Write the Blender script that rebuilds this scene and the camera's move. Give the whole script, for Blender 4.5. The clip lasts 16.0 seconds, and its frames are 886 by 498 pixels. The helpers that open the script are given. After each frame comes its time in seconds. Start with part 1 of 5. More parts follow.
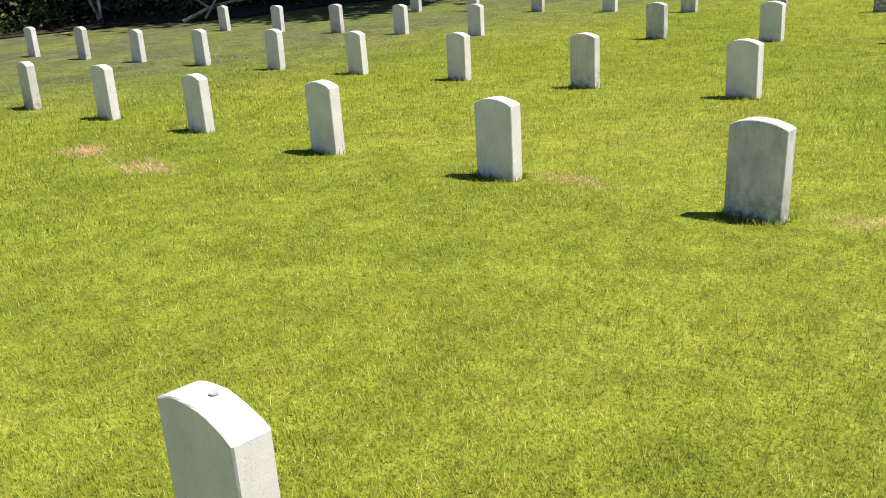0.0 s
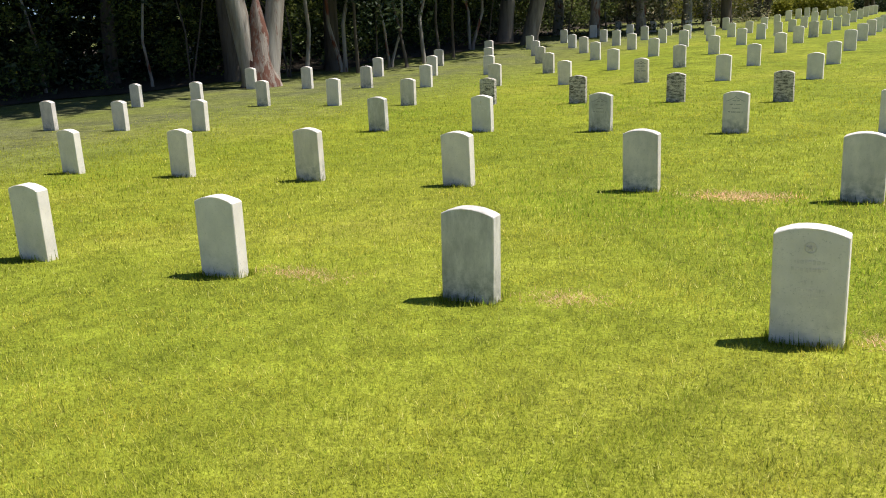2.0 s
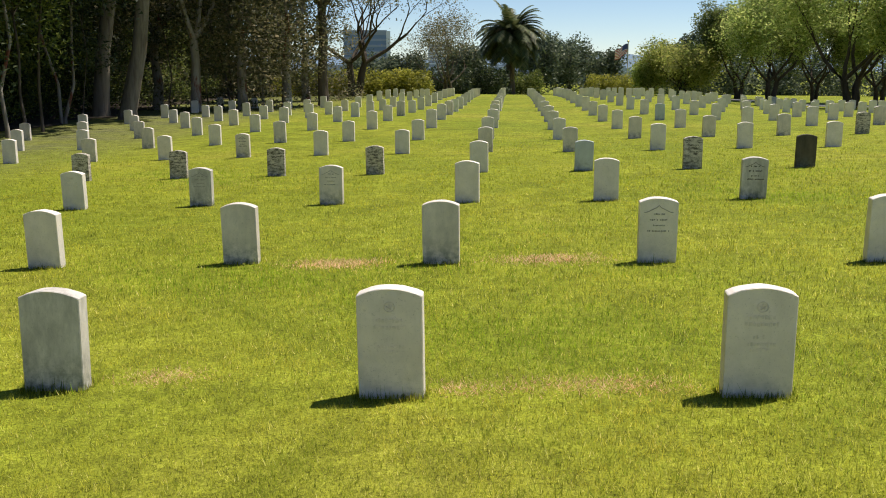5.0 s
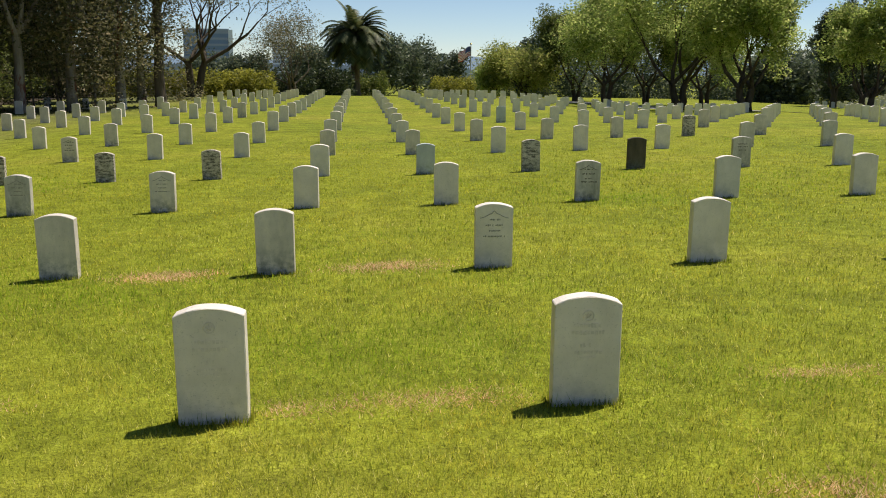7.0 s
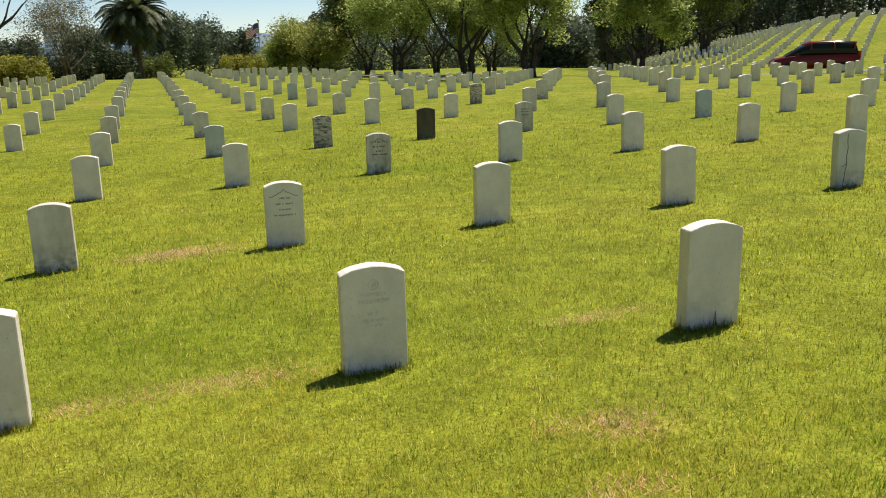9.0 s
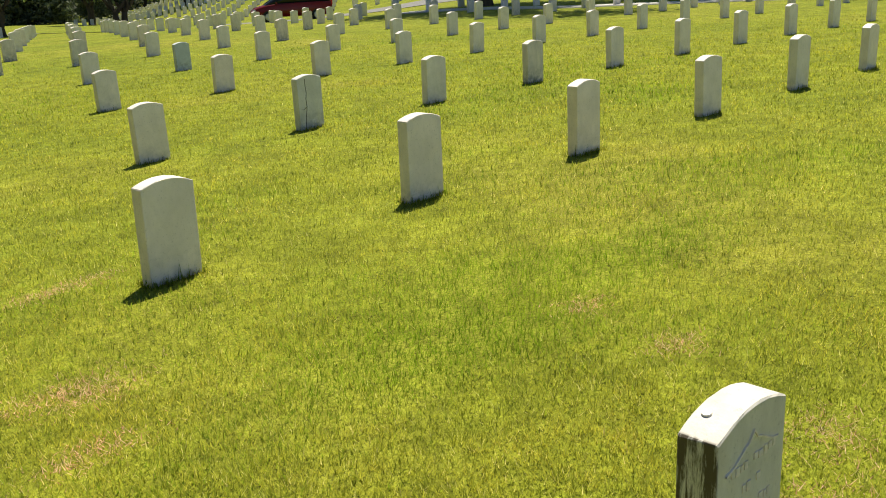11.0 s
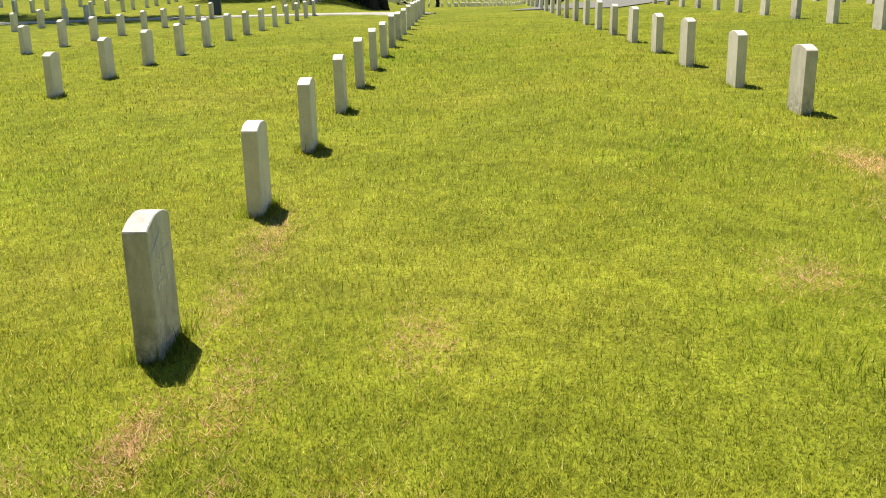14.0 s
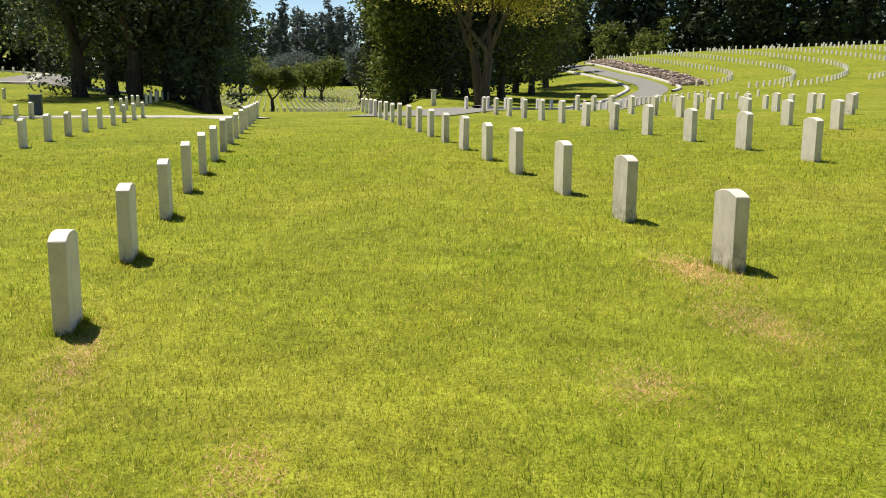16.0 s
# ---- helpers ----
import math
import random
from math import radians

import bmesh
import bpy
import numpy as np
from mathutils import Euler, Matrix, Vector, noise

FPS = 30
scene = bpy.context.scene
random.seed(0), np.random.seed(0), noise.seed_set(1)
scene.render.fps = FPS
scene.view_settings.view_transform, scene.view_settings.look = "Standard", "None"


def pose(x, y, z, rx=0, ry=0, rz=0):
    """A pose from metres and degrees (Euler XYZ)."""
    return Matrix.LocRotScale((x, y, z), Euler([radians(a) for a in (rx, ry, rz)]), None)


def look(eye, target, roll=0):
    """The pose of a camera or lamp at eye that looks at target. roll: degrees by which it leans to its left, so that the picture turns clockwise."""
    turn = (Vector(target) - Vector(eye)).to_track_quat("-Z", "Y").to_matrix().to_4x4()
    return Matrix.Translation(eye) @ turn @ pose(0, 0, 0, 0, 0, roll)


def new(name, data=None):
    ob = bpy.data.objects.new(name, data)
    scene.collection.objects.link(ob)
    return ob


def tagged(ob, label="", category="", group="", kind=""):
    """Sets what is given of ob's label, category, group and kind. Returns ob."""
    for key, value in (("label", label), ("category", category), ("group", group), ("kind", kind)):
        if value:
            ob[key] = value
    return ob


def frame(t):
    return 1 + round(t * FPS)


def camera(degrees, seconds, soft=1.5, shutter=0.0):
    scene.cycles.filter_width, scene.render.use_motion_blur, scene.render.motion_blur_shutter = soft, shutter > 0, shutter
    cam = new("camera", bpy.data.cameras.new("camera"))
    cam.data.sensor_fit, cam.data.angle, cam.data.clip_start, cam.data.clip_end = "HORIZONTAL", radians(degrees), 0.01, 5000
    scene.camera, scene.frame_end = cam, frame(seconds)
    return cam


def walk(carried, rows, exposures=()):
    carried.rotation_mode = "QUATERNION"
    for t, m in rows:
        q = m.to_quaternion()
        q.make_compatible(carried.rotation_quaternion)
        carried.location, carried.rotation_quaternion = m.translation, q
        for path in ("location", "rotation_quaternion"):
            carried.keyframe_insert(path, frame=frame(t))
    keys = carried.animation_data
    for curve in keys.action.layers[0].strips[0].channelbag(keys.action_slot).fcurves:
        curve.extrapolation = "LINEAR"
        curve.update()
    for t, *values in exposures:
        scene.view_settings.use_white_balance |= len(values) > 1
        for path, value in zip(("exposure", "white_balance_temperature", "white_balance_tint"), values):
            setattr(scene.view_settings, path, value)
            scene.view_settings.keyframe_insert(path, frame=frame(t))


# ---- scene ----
cam = camera(51.0, 16.0, 1.0)
# seconds, eye, a point two metres ahead, roll
PATH = [
    (0, (0.523, -4.619, 1.631), (-0.8550, -3.3402, 0.9488), -3.63),
    (0.5, (0.538, -4.599, 1.636), (-0.7521, -3.2082, 1.0021), -3.21),
    (1, (0.546, -4.601, 1.643), (-0.6417, -3.1053, 1.0499), -2.79),
    (1.5, (0.597, -4.607, 1.658), (-0.4870, -3.0214, 1.0999), -2.44),
    (2, (0.624, -4.588, 1.668), (-0.3506, -2.9228, 1.1396), -2.36),
    (2.5, (0.653, -4.595, 1.676), (-0.2025, -2.8573, 1.1774), -2.10),
    (3, (0.687, -4.606, 1.681), (-0.0443, -2.8050, 1.2113), -1.76),
    (3.5, (0.713, -4.613, 1.680), (0.1126, -2.7569, 1.2393), -1.46),
    (4, (0.736, -4.637, 1.680), (0.2721, -2.7374, 1.2623), -1.07),
    (4.5, (0.755, -4.652, 1.676), (0.4312, -2.7196, 1.2747), -0.65),
    (5, (0.766, -4.627, 1.672), (0.5530, -2.6776, 1.2792), -0.28),
    (7.5, (0.895, -4.447, 1.709), (1.0772, -2.4946, 1.3183), 0.16),
    (8, (0.908, -4.438, 1.702), (1.1622, -2.4961, 1.2970), -0.25),
    (8.2, (0.918, -4.451, 1.702), (1.1987, -2.5147, 1.2893), -0.54),
    (10.3, (1.153, -4.830, 1.745), (2.2308, -3.2333, 1.2081), -3.01),
    (10.5, (1.180, -4.850, 1.745), (2.3368, -3.3151, 1.1933), -3.06),
    (11, (1.214, -4.880, 1.744), (2.5643, -3.5246, 1.1598), -2.76),
    (11.5, (1.235, -4.941, 1.747), (2.7414, -3.7770, 1.1354), -2.77),
    (12, (1.292, -4.996, 1.722), (2.9246, -4.0296, 1.0887), -3.06),
    (12.5, (1.322, -5.075, 1.730), (3.0728, -4.3732, 1.0651), -3.11),
    (13, (1.355, -5.147, 1.751), (3.1912, -4.7243, 1.0802), -2.42),
    (13.5, (1.324, -5.243, 1.787), (3.2113, -5.0835, 1.1444), -1.85),
    (14, (1.334, -5.270, 1.806), (3.2460, -5.2796, 1.2186), -0.83),
    (14.5, (1.471, -5.239, 1.789), (3.3986, -5.3244, 1.2619), -0.41),
    (15, (1.546, -5.250, 1.791), (3.4837, -5.4016, 1.3216), -0.06),
    (15.5, (1.576, -5.275, 1.800), (3.5170, -5.5171, 1.3810), 0.34),
    (16, (1.549, -5.316, 1.809), (3.4807, -5.6765, 1.4346), 0.84),
]
walk(cam, [(t, look(eye, target, roll)) for t, eye, target, roll in PATH],
     [(0.0, 0.54, 5950, 11), (2.5, 0.46, 6300, 10), (5.0, 0.25, 6650, 10), (7.4, 0.09, 6750, 10), (8.0, 0.15, 6750, 10), (11.2, 0.38, 7000, 6), (13.0, 0.49, 7000, 6), (16.0, 0.37, 6900, 7)])

# ---- light ----
SUN_AZ, SUN_EL = 56.0, 64.0          # degrees: azimuth from +y towards +x, elevation
world = bpy.data.worlds.new("world")
scene.world = world
world.use_nodes = True
wt = world.node_tree
sky = wt.nodes.new("ShaderNodeTexSky")
sky.sky_type, sky.sun_disc = "NISHITA", False
sky.sun_elevation, sky.sun_rotation = radians(SUN_EL), radians(SUN_AZ)
sky.altitude, sky.air_density, sky.dust_density, sky.ozone_density = 2500.0, 0.9, 0.0, 3.0
wt.links.new(sky.outputs["Color"], wt.nodes["Background"].inputs["Color"])
wt.nodes["Background"].inputs["Strength"].default_value = 0.097
sun = new("sun", bpy.data.lights.new("sun", "SUN"))
sun.data.energy, sun.data.angle, sun.data.color = 5.0, radians(0.53), (1.0, 0.935, 0.83)
sun_dir = Vector((math.cos(radians(SUN_EL)) * math.sin(radians(SUN_AZ)), math.cos(radians(SUN_EL)) * math.cos(radians(SUN_AZ)), math.sin(radians(SUN_EL))))
sun.matrix_world = look(sun_dir * 60, (0, 0, 0))

# ---- materials ----


def material(name, rough=0.8, spec=0.3):
    m = bpy.data.materials.new(name)
    m.use_nodes = True
    t = m.node_tree
    b = t.nodes["Principled BSDF"]
    b.inputs["Roughness"].default_value = rough
    b.inputs["Specular IOR Level"].default_value = spec
    return m, t, b


def node(t, kind, **values):
    n = t.nodes.new(kind)
    for key, value in values.items():
        n.inputs[key.replace("_", " ")].default_value = value
    return n


def ramp(t, source, stops):
    r = t.nodes.new("ShaderNodeValToRGB")
    e = r.color_ramp.elements
    while len(e) < len(stops):
        e.new(0.5)
    for k, (at, col) in enumerate(stops):
        e[k].position = at
        e[k].color = (*col, 1) if len(col) == 3 else (col[0], col[0], col[0], 1)
    t.links.new(source, r.inputs["Fac"])
    return r.outputs["Color"]


def grain(t, coords, scale, detail=4.0, rough=0.6, stretch=None):
    n = node(t, "ShaderNodeTexNoise", Scale=scale, Detail=detail, Roughness=rough)
    if stretch:
        mp = t.nodes.new("ShaderNodeMapping")
        mp.inputs["Scale"].default_value = stretch
        t.links.new(coords, mp.inputs["Vector"])
        coords = mp.outputs["Vector"]
    t.links.new(coords, n.inputs["Vector"])
    return n.outputs["Fac"]


def blend(t, fac, a, b, how="MIX"):
    n = t.nodes.new("ShaderNodeMix")
    n.data_type, n.blend_type = "RGBA", how
    for value, socket in ((fac, n.inputs[0]), (a, n.inputs[6]), (b, n.inputs[7])):
        if isinstance(value, (int, float)):
            socket.default_value = value
        elif isinstance(value, tuple):
            socket.default_value = (*value, 1)
        else:
            t.links.new(value, socket)
    return n.outputs[2]


def relief(t, b, height, strength, distance):
    n = node(t, "ShaderNodeBump", Strength=strength, Distance=distance)
    t.links.new(height, n.inputs["Height"])
    t.links.new(n.outputs["Normal"], b.inputs["Normal"])


def position(t):
    return t.nodes.new("ShaderNodeNewGeometry").outputs["Position"]


def local(t):
    return t.nodes.new("ShaderNodeTexCoord").outputs["Object"]


def chance(t):
    return t.nodes.new("ShaderNodeObjectInfo").outputs["Random"]


def island(t):
    return t.nodes.new("ShaderNodeNewGeometry").outputs["Random Per Island"]


def sheer(t, b, colour, amount):
    """Light shines through thin leaves."""
    tr = t.nodes.new("ShaderNodeBsdfTranslucent")
    t.links.new(colour, tr.inputs["Color"])
    mx = t.nodes.new("ShaderNodeMixShader")
    mx.inputs[0].default_value = amount
    t.links.new(b.outputs[0], mx.inputs[1])
    t.links.new(tr.outputs[0], mx.inputs[2])
    t.links.new(mx.outputs[0], t.nodes["Material Output"].inputs["Surface"])


def lawn_material():
    m, t, b = material("lawn", 0.9, 0.1)
    p = position(t)
    big = ramp(t, grain(t, p, 0.22, 3), [(0.3, (0.171, 0.21, 0.019)), (0.55, (0.231, 0.255, 0.025)), (0.75, (0.272, 0.26, 0.039))])
    mid = ramp(t, grain(t, p, 1.7, 5, 0.65), [(0.25, (0.62,)), (0.5, (0.95,)), (0.75, (1.3,))])
    fine = ramp(t, grain(t, p, 52, 5, 0.75, (1.0, 1.0, 0.4)), [(0.34, (0.3,)), (0.46, (0.9,)), (0.56, (1.15,)), (0.7, (1.55,))])
    tuft = ramp(t, grain(t, p, 8, 4, 0.7), [(0.32, (0.68,)), (0.5, (1.0,)), (0.68, (1.3,))])
    # thin dry grass beside the wood, its colour darkened also for the trees' shade
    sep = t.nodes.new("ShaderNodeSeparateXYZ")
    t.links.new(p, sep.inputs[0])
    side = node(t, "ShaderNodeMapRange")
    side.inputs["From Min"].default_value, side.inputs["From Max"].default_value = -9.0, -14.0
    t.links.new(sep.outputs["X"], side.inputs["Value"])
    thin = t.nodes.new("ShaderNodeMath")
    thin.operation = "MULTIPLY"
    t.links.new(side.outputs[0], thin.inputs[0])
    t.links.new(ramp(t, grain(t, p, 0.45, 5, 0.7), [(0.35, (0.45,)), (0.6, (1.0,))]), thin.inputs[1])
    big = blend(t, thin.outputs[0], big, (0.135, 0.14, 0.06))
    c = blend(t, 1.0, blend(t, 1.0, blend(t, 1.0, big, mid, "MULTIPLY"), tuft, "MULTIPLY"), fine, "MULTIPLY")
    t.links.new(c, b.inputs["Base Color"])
    relief(t, b, grain(t, p, 60, 3, 0.7), 0.7, 0.02)
    return m


def blade_material(name, stops, level=True):
    m, t, b = material(name, 0.8, 0.04)
    p = position(t)
    c = ramp(t, island(t), stops)
    tone = ramp(t, grain(t, p, 1.1, 4), [(0.3, (0.8, 0.86, 0.8)), (0.5, (1.0, 1.0, 1.0)), (0.7, (1.22, 1.08, 1.1))])
    tuft = ramp(t, grain(t, p, 10, 4, 0.7), [(0.34, (0.74, 0.82, 0.8)), (0.5, (1.0, 1.0, 1.0)), (0.66, (1.14, 1.1, 1.2))])
    c = blend(t, 1.0, blend(t, 1.0, c, tone, "MULTIPLY"), tuft, "MULTIPLY")
    t.links.new(c, b.inputs["Base Color"])
    # a mown sward scatters light as a level surface does
    up = t.nodes.new("ShaderNodeVectorMath")
    up.operation = "MULTIPLY_ADD"
    up.inputs[1].default_value = (0.0,) * 3 if level else (0.3,) * 3
    up.inputs[2].default_value = (0.0, 0.0, 1.0)
    t.links.new(t.nodes.new("ShaderNodeNewGeometry").outputs["Normal"], up.inputs[0])
    flat = t.nodes.new("ShaderNodeVectorMath")
    flat.operation = "NORMALIZE"
    t.links.new(up.outputs[0], flat.inputs[0])
    t.links.new(flat.outputs[0], b.inputs["Normal"])
    sheer(t, b, c, 0.4)
    return m


def leaf_material(name, stops, through_light=0.3):
    m, t, b = material(name, 0.55, 0.3)
    c = ramp(t, island(t), stops)
    tone = ramp(t, grain(t, position(t), 0.5, 3), [(0.3, (0.65,)), (0.7, (1.3,))])
    c = blend(t, 1.0, c, tone, "MULTIPLY")
    t.links.new(c, b.inputs["Base Color"])
    sheer(t, b, c, through_light)
    return m


def marble_material(name, base, stain, streak, algae, rough=0.55, edge=False, hard=False):
    """White marble: faint cloud, grey veins, dark runs from the top, green-grey growth low down."""
    m, t, b = material(name, rough, 0.35)
    o, r = local(t), chance(t)
    mv = t.nodes.new("ShaderNodeVectorMath")
    mv.operation = "ADD"
    mu = t.nodes.new("ShaderNodeVectorMath")
    mu.operation = "SCALE"
    mu.inputs[0].default_value = (37.0, 53.0, 71.0)
    t.links.new(r, mu.inputs["Scale"])
    t.links.new(o, mv.inputs[0])
    t.links.new(mu.outputs[0], mv.inputs[1])
    v = mv.outputs[0]
    cloud = ramp(t, grain(t, v, 5, 5), [(0.35, tuple(c * 0.84 for c in base)), (0.7, base)])
    vein = ramp(t, grain(t, v, 20, 7, 0.75, (0.6, 1.0, 1.3)) if hard else grain(t, v, 9, 6, 0.7, (1.0, 1.0, 0.35)), [(0.45, (0.0,)), (0.6, (1.0,))] if hard else [(0.5 - streak * 0.25, (0.0,)), (0.72, (1.0,))])
    inv = t.nodes.new("ShaderNodeMath")
    inv.operation = "MULTIPLY"
    t.links.new(vein, inv.inputs[0])
    inv.inputs[1].default_value = streak
    c = blend(t, inv.outputs[0], cloud, stain)
    spot = ramp(t, grain(t, v, 70, 3, 0.8), [(0.28, (0.55,)), (0.42, (1.0,))])
    c = blend(t, 0.6, c, spot, "MULTIPLY")
    sep = t.nodes.new("ShaderNodeSeparateXYZ")
    t.links.new(o, sep.inputs[0])
    low = node(t, "ShaderNodeMapRange")
    low.inputs["From Min"].default_value, low.inputs["From Max"].default_value = 0.26, 0.02
    t.links.new(sep.outputs["Z"], low.inputs["Value"])
    patch = ramp(t, grain(t, v, 14, 5, 0.7), [(0.42, (0.0,)), (0.62, (1.0,))])
    both = t.nodes.new("ShaderNodeMath")
    both.operation = "MULTIPLY"
    t.links.new(low.outputs[0], both.inputs[0])
    t.links.new(patch, both.inputs[1])
    amt = t.nodes.new("ShaderNodeMath")
    amt.operation = "MULTIPLY"
    amt.inputs[1].default_value = algae
    t.links.new(both.outputs[0], amt.inputs[0])
    c = blend(t, amt.outputs[0], c, (0.16, 0.17, 0.13))
    if edge:  # black grime on one narrow side
        side = node(t, "ShaderNodeMapRange")
        side.inputs["From Min"].default_value, side.inputs["From Max"].default_value = -0.155, -0.163
        t.links.new(sep.outputs["X"], side.inputs["Value"])
        run = ramp(t, grain(t, v, 16, 6, 0.75, (1.0, 2.0, 0.25)), [(0.42, (0.0,)), (0.52, (1.0,))])
        on = t.nodes.new("ShaderNodeMath")
        on.operation = "MULTIPLY"
        t.links.new(side.outputs[0], on.inputs[0])
        t.links.new(run, on.inputs[1])
        c = blend(t, on.outputs[0], c, (0.11, 0.09, 0.06))
    t.links.new(c, b.inputs["Base Color"])
    relief(t, b, grain(t, v, 120, 4, 0.7), 0.25, 0.004)
    return m


def plain_material(name, colour, rough=0.7, spread=0.25, scale=12.0, metal=0.0, stretch=None, bump=0.3, depth=0.01):
    m, t, b = material(name, rough)
    b.inputs["Metallic"].default_value = metal
    o = position(t)
    c = ramp(t, grain(t, o, scale, 5, 0.65, stretch), [(0.3, tuple(k * (1 - spread) for k in colour)), (0.7, tuple(min(1, k * (1 + spread)) for k in colour))])
    wide = ramp(t, grain(t, o, scale * 0.12, 3), [(0.3, (0.82,)), (0.7, (1.12,))])
    t.links.new(blend(t, 1.0, c, wide, "MULTIPLY"), b.inputs["Base Color"])
    if bump:
        relief(t, b, grain(t, o, scale * 2, 4, 0.7, stretch), bump, depth)
    return m


def bark_material(name, pale, dark, red=None, peel=0.54, flakes=0.9):
    m, t, b = material(name, 0.85, 0.15)
    p = position(t)
    c = ramp(t, grain(t, p, 1.6, 6, 0.65, (3.0, 3.0, 0.35)), [(0.3, dark), (0.55, pale), (0.75, tuple(k * 1.2 for k in pale))])
    if red:
        patch = ramp(t, grain(t, p, flakes, 5, 0.7, (1.6, 1.6, 0.5)), [(peel, (0.0,)), (peel + 0.06, (1.0,))])
        c = blend(t, patch, c, red)
    t.links.new(c, b.inputs["Base Color"])
    relief(t, b, grain(t, p, 6, 6, 0.7, (3.0, 3.0, 0.3)), 0.6, 0.05)
    return m


LAWN = lawn_material()
BLADE = blade_material("grass_blade", [(0.0, (0.13, 0.18, 0.012)), (0.3, (0.250, 0.295, 0.021)), (0.8, (0.395, 0.41, 0.038)), (1.0, (0.42, 0.42, 0.06))])
NEAR_BLADE = blade_material("near_blade", [(0.0, (0.13, 0.18, 0.018)), (0.25, (0.295, 0.335, 0.032)), (0.8, (0.46, 0.465, 0.048)), (0.93, (0.56, 0.56, 0.09)), (1.0, (0.78, 0.72, 0.24))], False)
STRAW = blade_material("dry_blade", [(0.0, (0.38, 0.20, 0.10)), (0.5, (0.66, 0.41, 0.24)), (0.85, (0.82, 0.58, 0.38)), (1.0, (0.34, 0.34, 0.06))])
DEEP_BLADE = blade_material("lush_blade", [(0.0, (0.13, 0.22, 0.012)), (0.6, (0.20, 0.31, 0.018)), (1.0, (0.30, 0.40, 0.026))])
MARBLE = marble_material("marble", (0.95, 0.865, 0.775), (0.60, 0.55, 0.49), 0.3, 0.25)
MARBLE_STAINED = marble_material("marble_stained", (0.88, 0.79, 0.70), (0.40, 0.375, 0.35), 0.5, 0.8)
MARBLE_BLUE = marble_material("marble_blue", (0.62, 0.67, 0.69), (0.42, 0.46, 0.48), 0.5, 0.7)
MARBLE_DARK = marble_material("marble_dark", (0.74, 0.67, 0.58), (0.07, 0.06, 0.048), 0.92, 1.0, 0.8, False, True)
MARBLE_BLACK = marble_material("marble_black", (0.14, 0.12, 0.085), (0.055, 0.05, 0.035), 0.9, 1.0, 0.85)
MARBLE_GRIMY = marble_material("marble_grimy", (0.80, 0.77, 0.68), (0.40, 0.36, 0.28), 0.45, 0.9, 0.6, True)
MARBLE_SMUDGED = marble_material("marble_smudged", (0.86, 0.80, 0.73), (0.20, 0.19, 0.17), 0.7, 0.9)
MARBLE_CRACKED = marble_material("marble_cracked", (0.80, 0.78, 0.72), (0.45, 0.44, 0.4), 0.35, 0.5)
CARVING = plain_material("carving", (0.85, 0.775, 0.69), 0.85, 0.15, 30)
CARVING_MID = plain_material("carving_mid", (0.36, 0.33, 0.29), 0.85, 0.2, 30)
CARVING_DARK = plain_material("carving_dark", (0.12, 0.11, 0.09), 0.9, 0.3, 30)
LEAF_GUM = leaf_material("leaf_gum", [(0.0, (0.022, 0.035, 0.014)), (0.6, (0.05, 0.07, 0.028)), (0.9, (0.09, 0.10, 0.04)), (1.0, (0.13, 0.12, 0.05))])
LEAF_BROWN = leaf_material("leaf_brown", [(0.0, (0.07, 0.085, 0.038)), (0.5, (0.17, 0.165, 0.08)), (0.85, (0.29, 0.245, 0.14)), (1.0, (0.48, 0.40, 0.27))], 0.5)
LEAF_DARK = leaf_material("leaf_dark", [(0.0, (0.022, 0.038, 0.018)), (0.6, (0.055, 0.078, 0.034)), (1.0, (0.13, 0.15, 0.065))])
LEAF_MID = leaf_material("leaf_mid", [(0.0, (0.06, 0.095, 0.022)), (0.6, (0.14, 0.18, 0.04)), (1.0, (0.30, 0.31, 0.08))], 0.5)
# distance haze is painted into this leaf colour, greyed and blued
LEAF_FAR_HAZE = leaf_material("leaf_far_haze", [(0.0, (0.08, 0.11, 0.10)), (0.6, (0.13, 0.165, 0.145)), (1.0, (0.21, 0.23, 0.20))])
# grey-green with haze mixed in for far trees; lightens the nearer grove too
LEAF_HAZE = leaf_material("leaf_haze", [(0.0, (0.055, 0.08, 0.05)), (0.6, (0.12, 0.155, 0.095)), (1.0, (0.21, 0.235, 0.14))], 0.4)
LEAF_GREEN = leaf_material("leaf_green", [(0.0, (0.17, 0.25, 0.055)), (0.5, (0.37, 0.46, 0.125)), (1.0, (0.60, 0.60, 0.22))], 0.72)
LEAF_YELLOW = leaf_material("leaf_yellow", [(0.0, (0.20, 0.22, 0.04)), (0.5, (0.46, 0.42, 0.08)), (1.0, (0.70, 0.58, 0.14))], 0.7)
LEAF_HEDGE = leaf_material("leaf_hedge", [(0.0, (0.14, 0.16, 0.025)), (0.5, (0.29, 0.29, 0.045)), (1.0, (0.48, 0.44, 0.08))], 0.5)
LEAF_OLIVE = leaf_material("leaf_olive", [(0.0, (0.18, 0.24, 0.05)), (0.5, (0.36, 0.40, 0.10)), (1.0, (0.52, 0.48, 0.16))], 0.65)
FROND = leaf_material("frond", [(0.0, (0.045, 0.065, 0.022)), (0.6, (0.09, 0.12, 0.04)), (1.0, (0.18, 0.175, 0.075))], 0.3)
FROND_DRY = leaf_material("frond_dry", [(0.0, (0.16, 0.12, 0.06)), (1.0, (0.34, 0.27, 0.14))], 0.2)
BARK_GUM = bark_material("bark_gum", (0.34, 0.305, 0.265), (0.16, 0.12, 0.09), (0.19, 0.07, 0.042))
BARK_GREY = bark_material("bark_grey", (0.13, 0.105, 0.082), (0.055, 0.042, 0.032))
